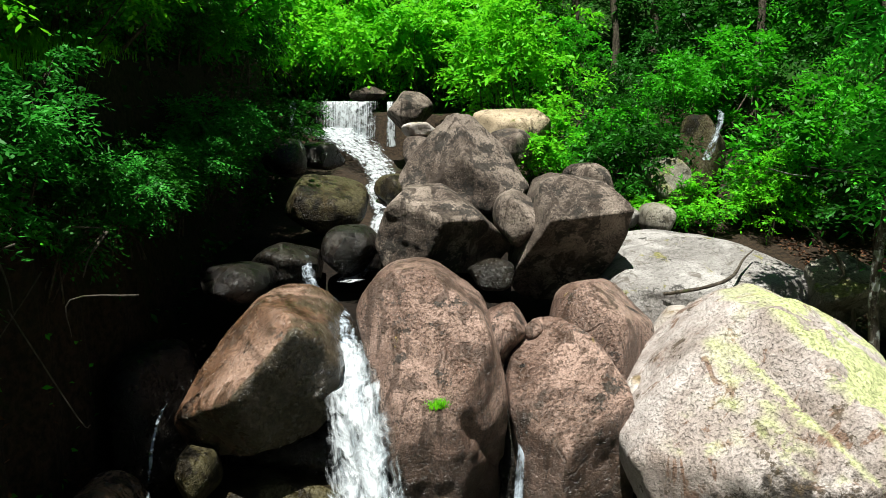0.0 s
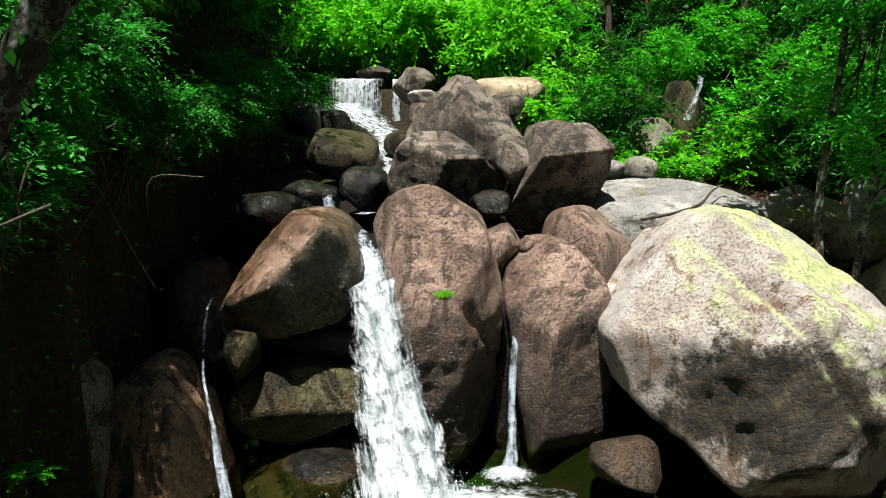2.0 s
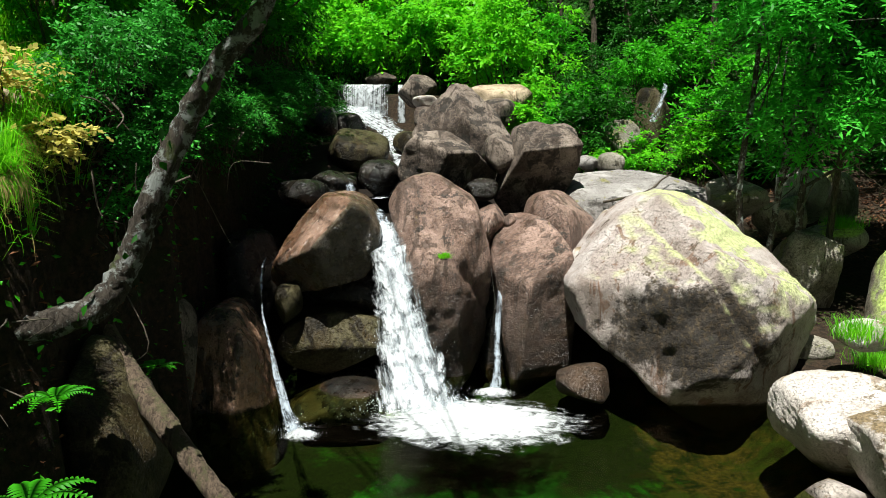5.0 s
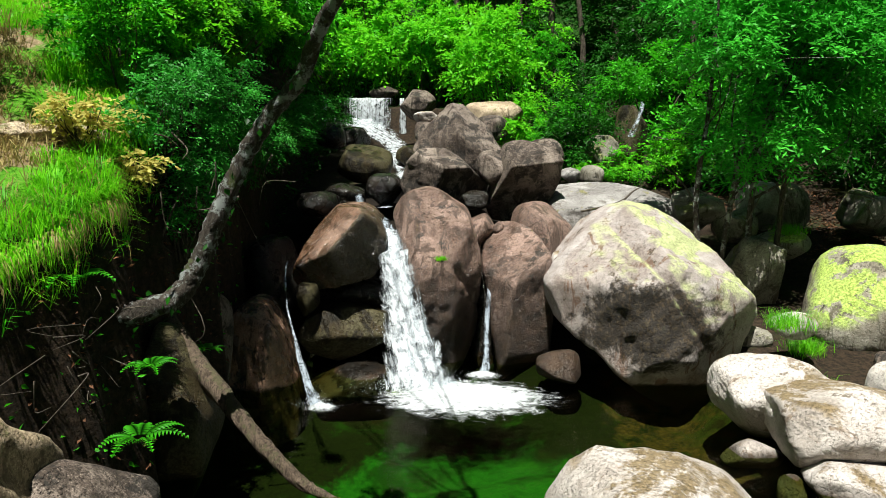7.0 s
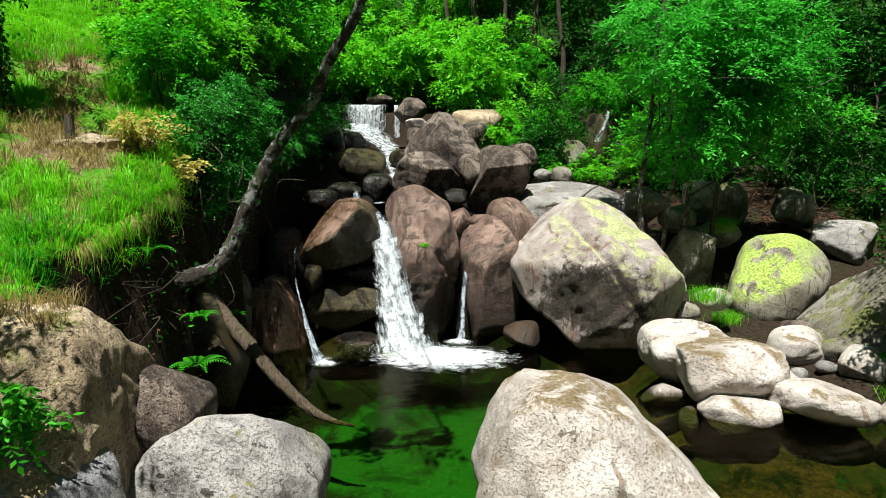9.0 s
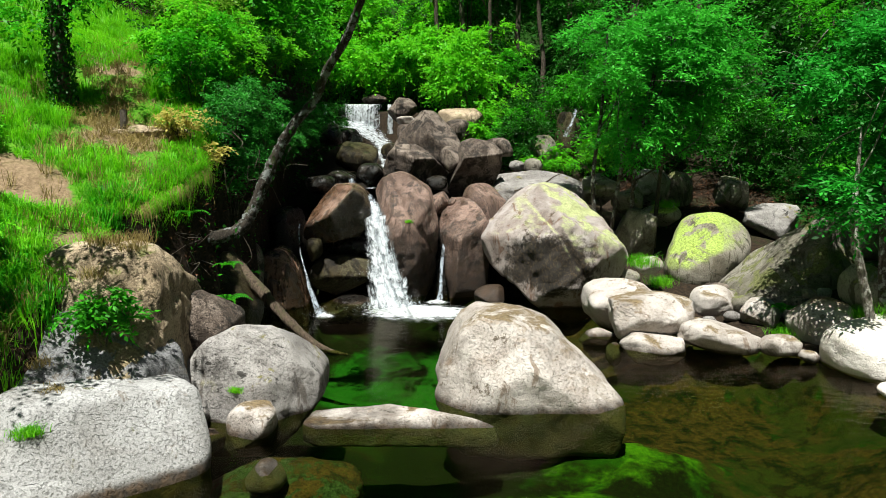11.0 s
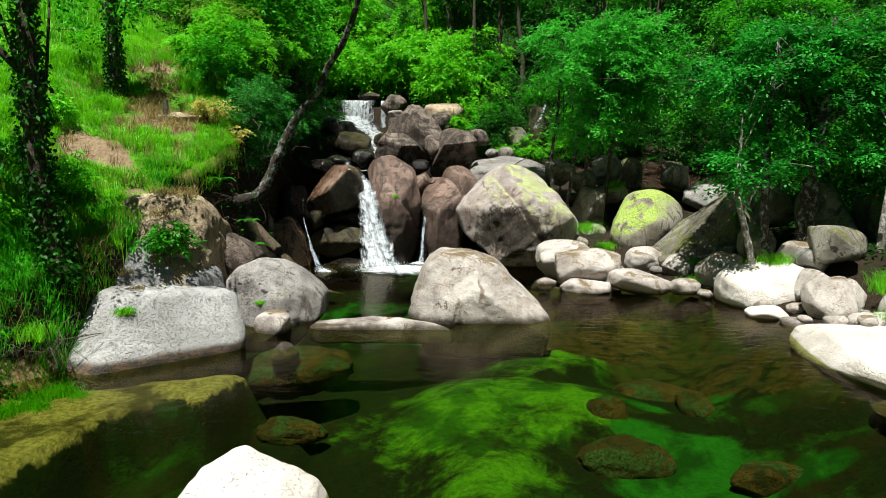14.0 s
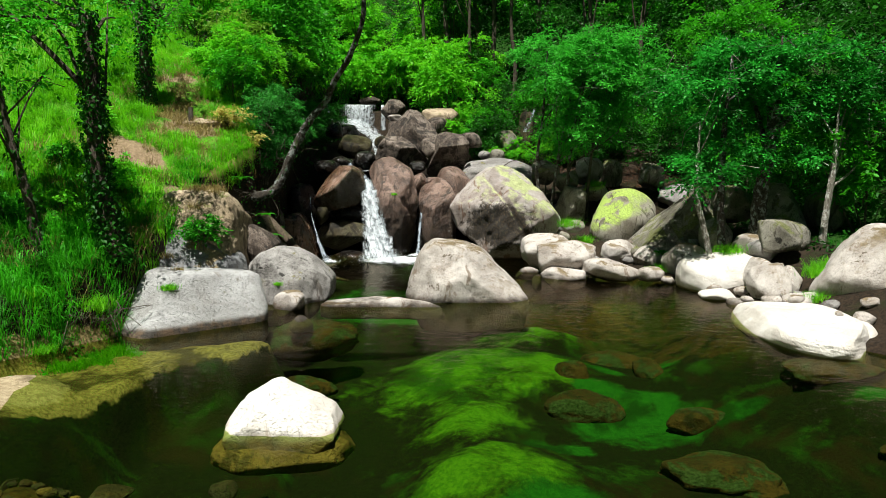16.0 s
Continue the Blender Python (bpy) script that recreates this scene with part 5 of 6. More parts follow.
# leaning tree over the gully; its far crown lobe is unseen, added to cast shade there
tree(11, (-3.05, 1.5, 1.75), [(-0.95, 0.1, -0.35, 0.10), (-0.40, 0.0, -0.06, 0.128), (0.0, 0.0, 0.12, 0.115), (0.42, 0.2, 0.26, 0.104), (0.62, 0.3, 0.55, 0.096), (0.80, 0.3, 0.95, 0.092), (1.08, 0.3, 1.55, 0.085), (1.40, 0.2, 2.02, 0.081), (1.72, 0.1, 2.35, 0.074), (1.98, -0.2, 2.8, 0.067), (2.35, -0.5, 3.3, 0.059), (2.7, -0.9, 4.2, 0.048), (2.5, -0.5, 5.8, 0.030)],
     [(1.7, -1.5, 6.9, 0.6, 0.6, 0.4), (-1.2, 6.6, 8.2, 0.8, 1.3, 0.6)], 26, 60, 0.20, 0.10, "leaf_mid", "bark_lichen", "leaning tree with lichen-spotted dark bark over the gully", name="leaning_tree", limbs=6, spread=0.25, fork=0.94, knots=0.11, ivy=140)

# slender trees behind the lichened boulder
FEATHER = (0.14, 0.042, "leaf_feather")
tree(12, (4.35, 7.2, on_ground(4.35, 7.2)), [(0, 0, 0, 0.06), (0.02, 0, 1.0, 0.052), (-0.05, 0, 2.2, 0.045), (0.1, 0, 3.6, 0.035), (0.2, 0, 5.5, 0.02)],
     [(0.6, 0.2, 3.3, 0.7, 0.8, 0.6), (0.9, -0.2, 4.5, 1.1, 1.0, 0.8), (0.3, 0, 5.4, 1.0, 1.1, 0.7)], 85, 105, *FEATHER, "bark_lichen", "slender tree with feathery leaves behind a lichened boulder")
tree(13, (4.7, 7.3, on_ground(4.7, 7.3)), [(0, 0, 0, 0.05), (0.15, 0, 1.2, 0.045), (0.3, 0, 2.4, 0.04), (0.6, 0, 4.0, 0.03)],
     [(0.8, 0.1, 2.9, 0.8, 0.8, 0.6), (1.5, 0.0, 4.2, 1.2, 1.0, 0.9), (1.4, 0.2, 5.2, 1.2, 1.0, 0.7)], 95, 105, *FEATHER, "bark_lichen", "thin tree leaning out over the boulders")
tree(14, (5.35, 7.4, on_ground(5.35, 7.4)), [(0, 0, 0, 0.07), (-0.05, 0, 1.2, 0.055), (0.05, 0, 2.6, 0.045), (0.4, 0, 4.4, 0.03)],
     [(0.9, 0.1, 3.3, 1.0, 0.9, 0.7), (1.6, 0.2, 4.3, 1.2, 1.0, 0.8), (0.6, 0.1, 5.2, 1.1, 1.0, 0.8)], 105, 105, *FEATHER, "bark_lichen", "thin mossy tree with feathery green leaves")
tree(22, (6.0, 7.9, on_ground(6.0, 7.9)), [(0, 0, 0, 0.06), (0.05, 0, 1.2, 0.05), (0.2, 0, 2.6, 0.04), (0.6, 0, 4.4, 0.03)],
     [(0.6, 0.1, 3.5, 0.8, 0.8, 0.5), (1.5, 0.2, 4.4, 1.2, 1.0, 0.7), (1.0, 0.1, 5.2, 1.2, 1.0, 0.8)], 100, 105, *FEATHER, "bark_dark", "young tree with drooping leafy boughs")

# trees on the right bank
BROAD = (0.115, 0.052)
tree(15, (7.4, 1.0, on_ground(7.4, 1.0)), [(0.12, 0, 0, 0.085), (0.02, 0, 0.7, 0.072), (-0.16, 0, 1.4, 0.064), (-0.32, 0, 2.1, 0.055), (-0.3, 0, 3.6, 0.012)],
     [(-0.25, -0.25, 2.55, 0.55, 0.4, 0.4), (0.5, 0.9, 3.1, 0.9, 0.9, 0.5), (0.3, 0.7, 4.4, 1.3, 1.0, 0.7)], 80, 150, *BROAD, "leaf_blue", "bark_pale", "slim pale-barked tree on the bank", fork=0.85, limbs=4)
tree(16, (7.85, 1.3, on_ground(7.85, 1.3)), [(0, 0, 0, 0.12), (0, 0, 0.5, 0.095), (-0.08, 0, 1.5, 0.085), (-0.1, 0, 3.0, 0.07), (0, 0, 5.0, 0.012)],
     [(0.1, -0.3, 2.7, 0.5, 0.4, 0.35), (1.1, 0.3, 2.9, 0.8, 0.7, 0.35), (1.6, 1.0, 3.8, 1.3, 1.0, 0.7), (0.9, 1.3, 4.9, 1.4, 1.1, 0.7)], 85, 150, *BROAD, "leaf_blue", "bark_lichen", "grey-barked tree with broad leaves on the bank", fork=0.75, limbs=5)
tree(17, (8.75, 1.7, on_ground(8.75, 1.7)), [(0, 0, 0, 0.27), (0.05, 0, 0.5, 0.19), (0.12, 0, 1.6, 0.16), (0.3, 0, 3.0, 0.13), (0.4, 0, 5.0, 0.015)],
     [(1.0, 0.8, 3.6, 1.1, 1.0, 0.5), (1.6, 1.6, 4.6, 1.5, 1.1, 0.8), (0.3, 2.0, 5.3, 1.5, 1.1, 0.8)], 80, 150, *BROAD, "leaf_mid", "bark_lichen", "stout old tree rooted among mossy boulders")
tree(18, (10.1, 1.2, on_ground(10.1, 1.2)), [(0, 0, 0, 0.09), (0.05, 0, 0.7, 0.075), (0.15, 0, 1.7, 0.065), (0.2, 0, 3.2, 0.015)],
     [(0.2, -0.2, 2.2, 0.7, 0.5, 0.4), (1.2, 0.7, 3.4, 1.4, 1.1, 0.7), (0.3, 0.9, 4.2, 1.4, 1.1, 0.7)], 85, 150, *BROAD, "leaf_blue", "bark_pale", "pale-barked young tree beside a big boulder")

# dark ivy-clad trees in the meadow
tree(19, (-3.95, -4.0, on_ground(-3.95, -4.0)), [(0.14, 0, -0.1, 0.17), (0.02, 0, 0.5, 0.135), (-0.1, 0, 1.4, 0.12), (-0.12, 0, 2.4, 0.12), (-0.15, 0, 3.6, 0.08)],
     [(-0.5, 0.2, 3.7, 1.0, 0.9, 0.4), (0.1, 0.3, 4.2, 1.1, 1.0, 0.4), (-0.9, 1.2, 4.3, 1.2, 1.2, 0.5), (-1.8, 0.2, 4.0, 1.2, 1.0, 0.5)], 62, 48, 0.11, 0.055, "leaf_mid", "bark_dark", "dark trunk wrapped in ivy in the meadow", ivy=2200)
tree(20, (-5.75, 2.4, on_ground(-5.75, 2.4)), [(0.02, 0, -0.1, 0.15), (0, 0, 0.6, 0.125), (-0.03, 0, 1.5, 0.11), (0, 0, 3.0, 0.08)],
     [(-0.3, 0.2, 1.7, 0.9, 0.9, 0.5), (0.2, 0.1, 2.6, 1.2, 1.1, 0.7)], 36, 40, 0.11, 0.055, "leaf_mid", "bark_dark", "dark ivy-covered tree in the grass", ivy=1600)
tree(21, (-4.9, -4.3, on_ground(-4.9, -4.3)), [(0.05, 0, -0.1, 0.09), (-0.1, 0, 0.8, 0.07), (-0.3, 0, 1.6, 0.055), (-0.5, 0, 2.8, 0.03)],
     [(-0.4, 0.2, 2.9, 0.9, 0.9, 0.6), (-0.6, -0.6, 3.4, 1.0, 1.0, 0.5)], 50, 36, 0.11, 0.055, "leaf_mid", "bark_dark", "thin dark sapling in the meadow", ivy=250)

# shrubs and woodland
rng = np.random.default_rng(77)
bright = [shrub_proto(30 + i, 2.9, 1.6, 80, 62, 0.15, 0.07, "leaf_bright", "bright green leafy shrub on the wooded slope", spread=0.2) for i in range(3)]
midg = [shrub_proto(40 + i, 2.5, 1.4, 75, 62, 0.13, 0.06, "leaf_mid", "green leafy shrub on the bank", spread=0.18) for i in range(3)]
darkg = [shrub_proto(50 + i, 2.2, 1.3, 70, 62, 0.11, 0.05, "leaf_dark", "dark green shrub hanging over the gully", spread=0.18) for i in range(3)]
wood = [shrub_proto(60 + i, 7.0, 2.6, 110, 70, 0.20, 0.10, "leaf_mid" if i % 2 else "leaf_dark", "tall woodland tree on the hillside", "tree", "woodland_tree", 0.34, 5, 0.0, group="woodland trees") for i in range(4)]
tallb = [shrub_proto(70 + i, 5.6, 2.3, 110, 70, 0.19, 0.09, "leaf_bright", "bright green woodland tree on the hillside", "tree", "woodland_tree", 0.30, 5, 0.0, group="woodland trees") for i in range(2)]
scatter(bright, [(-5.8, 22.2), (-4.2, 23.4), (-2.4, 23.6), (-0.6, 23.0), (-1.4, 25.0), (-3.2, 25.4), (-7.2, 24), (1.5, 17.4), (1.2, 20.6)], rng)
scatter(bright, [(2.2, 14.6)], rng, (0.7, 0.8))
scatter(bright, [(-3.6, 21.8), (-0.2, 21.9), (0.9, 22.6), (-2.0, 22.4), (-5.0, 24.6), (2.2, 21.6)], rng, (1.1, 1.4))
scatter(darkg[:1] + midg[:1], [(3.5, 15.2), (3.2, 14.0)], rng, (0.6, 0.8))
scatter(bright, [(4.2, 12.4), (5.6, 12.6)], rng, (0.5, 0.65))
scatter(darkg[1:], [(3.6, 13.2), (6.4, 13.9)], rng, (0.7, 1.0))
scatter(midg, [(6.4, 12.9), (7.6, 13.2), (5.2, 17), (7, 18.5), (9, 16), (-5.2, 17.5), (-5.0, 14.5), (-4.1, 11.5), (-4.0, 9.8), (10.5, 12.5), (12, 9), (12.2, 5.5), (11.6, 2.2), (-6.6, 15.5), (3.4, 20.8), (-4.1, 8.3), (-4.4, 13.2)], rng)
scatter(darkg, [(-4.0, 13.8), (-4.2, 15.6), (-3.9, 17.2), (7.2, 12.2), (9.6, 11.6), (8.4, 14), (11.2, 10.4), (10.8, 7.6), (11.5, 4.4), (4.6, 18.8), (2.8, 22.6), (6.6, 21.4)], rng)
scatter(midg + darkg[:1], [(-4.0, 3.9), (-4.05, 4.8), (-4.0, 5.7), (-3.95, 6.6), (-3.8, 7.5), (-3.75, 8.4), (-3.65, 9.3), (-3.7, 10.3), (-3.75, 11.4), (-3.8, 12.4)], rng, (0.5, 0.66))
scatter(darkg[:1] + midg[:1] + darkg[1:], [(-3.45, 4.3, 2.7), (-3.45, 5.2, 3.0), (-3.35, 6.2, 2.9), (-3.1, 7.4, 3.1), (-3.1, 8.6, 3.2), (-3.15, 9.8, 3.4), (-3.2, 11.0, 3.6)], rng, (0.42, 0.6))
scatter(bright, [(-3.95, 7.6), (-4.0, 9.4), (-4.0, 11.4), (-4.2, 13.6), (-4.3, 4.6), (-4.1, 6.4), (-4.4, 5.6), (-4.9, 7.0), (-4.6, 8.6), (-5.0, 10.2)], rng, (0.5, 0.7))
dusk, glade = wood[0::2], wood[1::2]
scatter(tallb + glade[:1], [(-15 + 3.9 * i + rng.normal() * 0.6, 26 + 4.6 * j + rng.normal() * 0.7) for j in range(3) for i in range(5)], rng)
scatter(dusk + glade[:1], [(3.6 + 3.9 * i + rng.normal() * 0.6, 24.5 + 4.6 * j + rng.normal() * 0.7) for j in range(3) for i in range(4)], rng)
scatter(glade + dusk, [(14.5, 24), (18, 22), (17, 28), (21, 26), (20, 33), (24, 30), (14, 33), (22, 18)], rng, (1.0, 1.3))
scatter(dusk, [(12.5, 14), (15, 10.5), (14.5, 6), (14, 2), (13.5, -2.5), (16, 18), (11, 18.5), (8, 21.5)], rng, (0.75, 1.0))
scatter(tallb, [(-9, 17), (-12.5, 13), (-9.5, 20), (-13, 18), (-16, 8), (-6.8, 18.5)], rng, (0.75, 1.0))
for k, (x, y, r) in enumerate(((0.6, 22.4, 0.10), (1.6, 23.4, 0.14), (2.7, 22.0, 0.09), (3.9, 23.0, 0.13), (5.0, 22.2, 0.10), (6.4, 23.2, 0.14), (-6.4, 23.0, 0.12), (8.2, 19.8, 0.11), (10.2, 17.2, 0.12), (3.2, 25.0, 0.15))):
    tree(140 + k, (x, y, on_ground(x, y)), [(0, 0, -0.1, r * 1.3), (0.1, 0, 1.5, r), (-0.15 + 0.1 * (k % 4), 0, 4.0, r * 0.8), (0.2 * (k % 3) - 0.2, 0, 8.0, r * 0.5)], [(0, 0, 8.2, 1.4, 1.3, 0.7), (0.3, 0.3, 6.8, 1.0, 1.0, 0.5)], 16, 34, 0.22, 0.11, "leaf_mid", "bark_dark", "tall dark trunk standing on the wooded slope", 0.25, 4, "woodland_tree", "woodland trees")
olive = shrub_proto(82, 2.3, 1.1, 60, 45, 0.10, 0.045, "leaf_olive", "twiggy olive-green shrub on the bank", spread=0.15, stems=9)
scatter([olive], [(-4.5, 6.6), (-4.7, 7.8), (-5.2, 8.6)], rng, (0.8, 1.05))
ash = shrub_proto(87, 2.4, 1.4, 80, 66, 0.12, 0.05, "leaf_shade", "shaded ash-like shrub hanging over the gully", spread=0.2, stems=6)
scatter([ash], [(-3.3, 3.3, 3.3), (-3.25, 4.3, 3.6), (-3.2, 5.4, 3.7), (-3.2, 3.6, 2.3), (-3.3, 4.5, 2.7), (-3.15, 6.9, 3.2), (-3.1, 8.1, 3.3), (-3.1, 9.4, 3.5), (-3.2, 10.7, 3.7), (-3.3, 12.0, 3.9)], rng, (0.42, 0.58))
yellow = shrub_proto(80, 0.75, 0.45, 45, 24, 0.07, 0.045, "leaf_yellow", "small shrub with yellowed leaves on the bank edge", spread=0.09)
scatter([yellow], [(-3.45, 2.55), (-3.75, 2.35)], rng, (0.85, 1.0))
small = [shrub_proto(83 + i, 0.8, 0.5, 55, 26, 0.09, 0.045, "leaf_bright" if i else "leaf_mid", "small bushy plant on the bank", "bush", "bush", spread=0.1) for i in range(2)]
scatter(small, [(-2.85, -2.45, 1.15), (-4.9, -3.6), (-5.4, -4.0), (-4.7, -2.3), (-5.6, -1.8), (-6.0, 0.5)], rng, (0.6, 0.9))
# unseen ring of trees, added behind and beside the view to cut skylight
far = shrub_proto(90, 11.0, 3.6, 60, 44, 0.42, 0.22, "leaf_dark", "tall unseen tree added round the valley to block skylight", "tree", "woodland_tree", 0.6, 4, 0.0, group="woodland trees")
ring = [(-16 + 5.2 * i, -24 + 2.0 * (i % 2)) for i in range(8)] + [(20, -18 + 6 * i) for i in range(6)] + [(-17, -18 + 6 * i) for i in range(4)]
scatter([far], ring, rng, (0.9, 1.2))
retire([far] + bright + midg + darkg + wood + tallb + small + [yellow, olive, ash])


def blades(rng, base, height, width, lean=0.45):
    """Grass blades of two bends on the given points."""
    n = len(base)
    a = rng.uniform(0, 6.28, n)
    side = np.stack([np.cos(a), np.sin(a), 0 * a], 1)
    b = rng.uniform(0, 6.28, n)
    fall = np.stack([np.cos(b), np.sin(b), 0 * b], 1)
    h = (height * rng.uniform(0.5, 1.35, n))[:, None]
    w = (width * rng.uniform(0.7, 1.3, n))[:, None]
    k = (lean * rng.uniform(0.3, 1.6, n))[:, None]
    up = np.array([0, 0, 1.0])
    mid = base + up * h * 0.6 + fall * h * k * 0.3
    tip = base + up * h * (1 - 0.35 * k) + fall * h * k
    v = np.stack([base - side * w / 2, base + side * w / 2, mid + side * w * 0.35, mid - side * w * 0.35, tip], 1).reshape(-1, 3)
    i = np.arange(n)[:, None] * 5
    quads, tris = (i + np.array([0, 1, 2, 3])).tolist(), (i + np.array([3, 2, 4])).tolist()
    return v, quads + tris


def grass(seed, n, box, keep, height, width, material, label, lean=0.45, tufts=0):
    rng = np.random.default_rng(seed)
    x, y = rng.uniform(box[0], box[2], n), rng.uniform(box[1], box[3], n)
    if tufts:
        cx, cy = rng.uniform(box[0], box[2], tufts), rng.uniform(box[1], box[3], tufts)
        k = rng.integers(0, tufts, n)
        x, y = cx[k] + rng.normal(0, 0.06, n), cy[k] + rng.normal(0, 0.06, n)
    ok = keep(x, y)
    x, y = x[ok], y[ok]
    base = np.stack([x, y, ground_height(x, y) - 0.02], 1)
    v, f = blades(rng, base, height, width, lean)
    return tagged(new("grass", mesh_from("grass", v, f, material)), label, "grass", kind="stuff")


def bare(x, y):
    trodden = np.exp(-(((x + 5.1) / 0.8) ** 2 + ((y + 0.1 + 0.25 * (x + 5)) / 0.55) ** 2) ** 2)
    outcrop = 1.0 * np.exp(-((x + 4.5) / 1.1) ** 2 - ((y - 2.0) / 1.2) ** 2) + 0.9 * np.exp(-((x + 5.5) / 0.9) ** 2 - ((y - 4.0) / 1.0) ** 2) + 0.8 * np.exp(-((x + 3.8) / 0.45) ** 2 - ((y + 1.3) / 0.5) ** 2)
    ragged = 0.15 * np.sin(5.1 * x + 2.3 * y) + 0.12 * np.sin(3.7 * y - 4.4 * x)
    return (trodden < 0.4) & (outcrop + ragged < 0.5)


def on_meadow(x, y):
    return (x < bank_edge(y) - 0.30) & bare(x, y)


def tussocks(seed, count, per, box, keep, height, width, material, label, lean=0.9):
    """Rounded tufts of long arching grass, each of its own height."""
    rng = np.random.default_rng(seed)
    x, y = rng.uniform(box[0], box[2], count), rng.uniform(box[1], box[3], count)
    ok = keep(x, y)
    x, y = x[ok], y[ok]
    k = np.repeat(np.arange(len(x)), per)
    tall = rng.uniform(0.6, 1.5, len(x))[k]
    a, q = rng.uniform(0, 6.28, len(k)), rng.uniform(0, 1, len(k)) ** 0.5
    out = np.stack([np.cos(a), np.sin(a), 0 * a], 1)
    bx, by = x[k] + 0.13 * q * np.cos(a) * tall, y[k] + 0.13 * q * np.sin(a) * tall
    stay = bx < bank_edge(by) - 0.24
    k, tall, a, q, out, bx, by = k[stay], tall[stay], a[stay], q[stay], out[stay], bx[stay], by[stay]
    base = np.stack([bx, by, ground_height(bx, by) - 0.02], 1)
    h = (height * tall * rng.uniform(0.6, 1.25, len(k)))[:, None]
    w = (width * rng.uniform(0.7, 1.3, len(k)))[:, None]
    fall = (lean * (0.25 + q) * rng.uniform(0.6, 1.3, len(k)))[:, None]
    side = np.stack([-np.sin(a), np.cos(a), 0 * a], 1)
    up = np.array([0, 0, 1.0])
    mid = base + up * h * 0.65 + out * h * fall * 0.30
    tip = base + up * h * (1.0 - 0.45 * fall) + out * h * fall
    v = np.stack([base - side * w / 2, base + side * w / 2, mid + side * w * 0.4, mid - side * w * 0.4, tip], 1).reshape(-1, 3)
    i = np.arange(len(k))[:, None] * 5
    f = (i + np.array([0, 1, 2, 3])).tolist() + (i + np.array([3, 2, 4])).tolist()
    return tagged(new("grass", mesh_from("grass", v, f, material)), label, "grass", kind="stuff")


grass(1, 60000, (-8.5, -3.7, -3.0, 9.0), on_meadow, 0.14, 0.010, "grass_blade", "lush green meadow grass on the bank")
tussocks(11, 1100, 95, (-7.6, -3.6, -2.9, 8.0), on_meadow, 0.22, 0.009, "grass_blade", "rounded tufts of long green meadow grass")
tussocks(12, 260, 80, (-6.5, -4.4, -3.0, 3.5), lambda x, y: (x < bank_edge(y) - 0.25) & (ground_height(x, y) < 2.6) & bare(x, y), 0.20, 0.014, "leaf_mid", "dark green tufts in the shade of the meadow trees")
tussocks(14, 240, 70, (-6.8, -6.2, -3.5, -3.5), lambda x, y: (ground_height(x, y) > 0.12) & (x < bank_edge(y) - 0.25), 0.24, 0.012, "leaf_mid", "dark green grass on the shaded shore bank")
tussocks(13, 90, 110, (-3.7, 0.3, -2.7, 2.8), lambda x, y: (x > bank_edge(y) - 0.55) & (x < bank_edge(y) - 0.22), 0.20, 0.008, "grass_blade", "long grass drooping over the lip of the bank", 1.3)
grass(2, 12000, (-15, -2, -7.5, 14), lambda x, y: x < 99, 0.4, 0.03, "grass_blade", "tall meadow grass farther up the slope")
grass(3, 5000, (-6.5, -4.8, -3.0, 7.0), lambda x, y: (x < bank_edge(y) - 0.36), 0.34, 0.010, "dry_grass", "dry yellowed grass stalks in the meadow", 0.7, 260)
grass(6, 12000, (-6.4, 0.6, -3.4, 5.4), lambda x, y: ~bare(x, y), 0.16, 0.012, "dry_grass", "dry straw on the rocky outcrop", 1.6, 420)
grass(4, 2600, (-3.9, -4.0, -2.9, 4.0), lambda x, y: (x > bank_edge(y) - 0.60) & (x < bank_edge(y) - 0.34), 0.30, 0.010, "dry_grass", "pale grass along the bank edge", 1.0, 160)
grass(5, 5000, (-4.6, -5.6, -3.3, -3.0), lambda x, y: (x < bank_edge(y) + 0.1), 0.13, 0.012, "grass_blade", "fresh grass by the pool", 0.5, 60)


def hanging_grass(seed, n, y0, y1, drop, material, label):
    """Blades that grow on the bank's lip, arch outwards and hang down its face, in tufts."""
    rng = np.random.default_rng(seed)
    tufts = rng.uniform(y0, y1, max(20, n // 28))
    k = rng.integers(0, len(tufts), n)
    y = tufts[k] + rng.normal(0, 0.09, n)
    x = bank_edge(y) - 0.36 + rng.normal(0, 0.03, n)
    base = np.stack([x, y, ground_height(x, y) - 0.02], 1)
    a = rng.normal(-0.45, 0.6, n)
    out = np.stack([np.cos(a), np.sin(a), 0 * a], 1)
    side = np.stack([-np.sin(a), np.cos(a), 0 * a], 1) * 0.0028
    h = (drop * (0.5 + 0.8 * rng.random(len(tufts)))[k] * rng.uniform(0.5, 1.3, n))[:, None]
    up = np.array([0, 0, 1.0])
    knee = base + out * h * 0.28 + up * h * 0.22
    fall = base + out * h * 0.55 - up * h * 0.25
    tip = base + out * h * 0.62 - up * h * 0.9
    v = np.stack([base - side, base + side, knee + side, knee - side, fall + side, fall - side, tip], 1).reshape(-1, 3)
    i = np.arange(n)[:, None] * 7
    f = (i + np.array([0, 1, 2, 3])).tolist() + (i + np.array([3, 2, 4, 5])).tolist() + (i + np.array([5, 4, 6])).tolist()
    return tagged(new("hanging_grass", mesh_from("hanging_grass", v, f, material)), label, "grass", kind="stuff")


hanging_grass(1, 3600, 0.2, 2.6, 0.15, "grass_blade", "green grass drooping over the bank edge")
hanging_grass(2, 1500, 0.0, 2.6, 0.20, "dry_grass", "pale withered grass hanging down the bank")


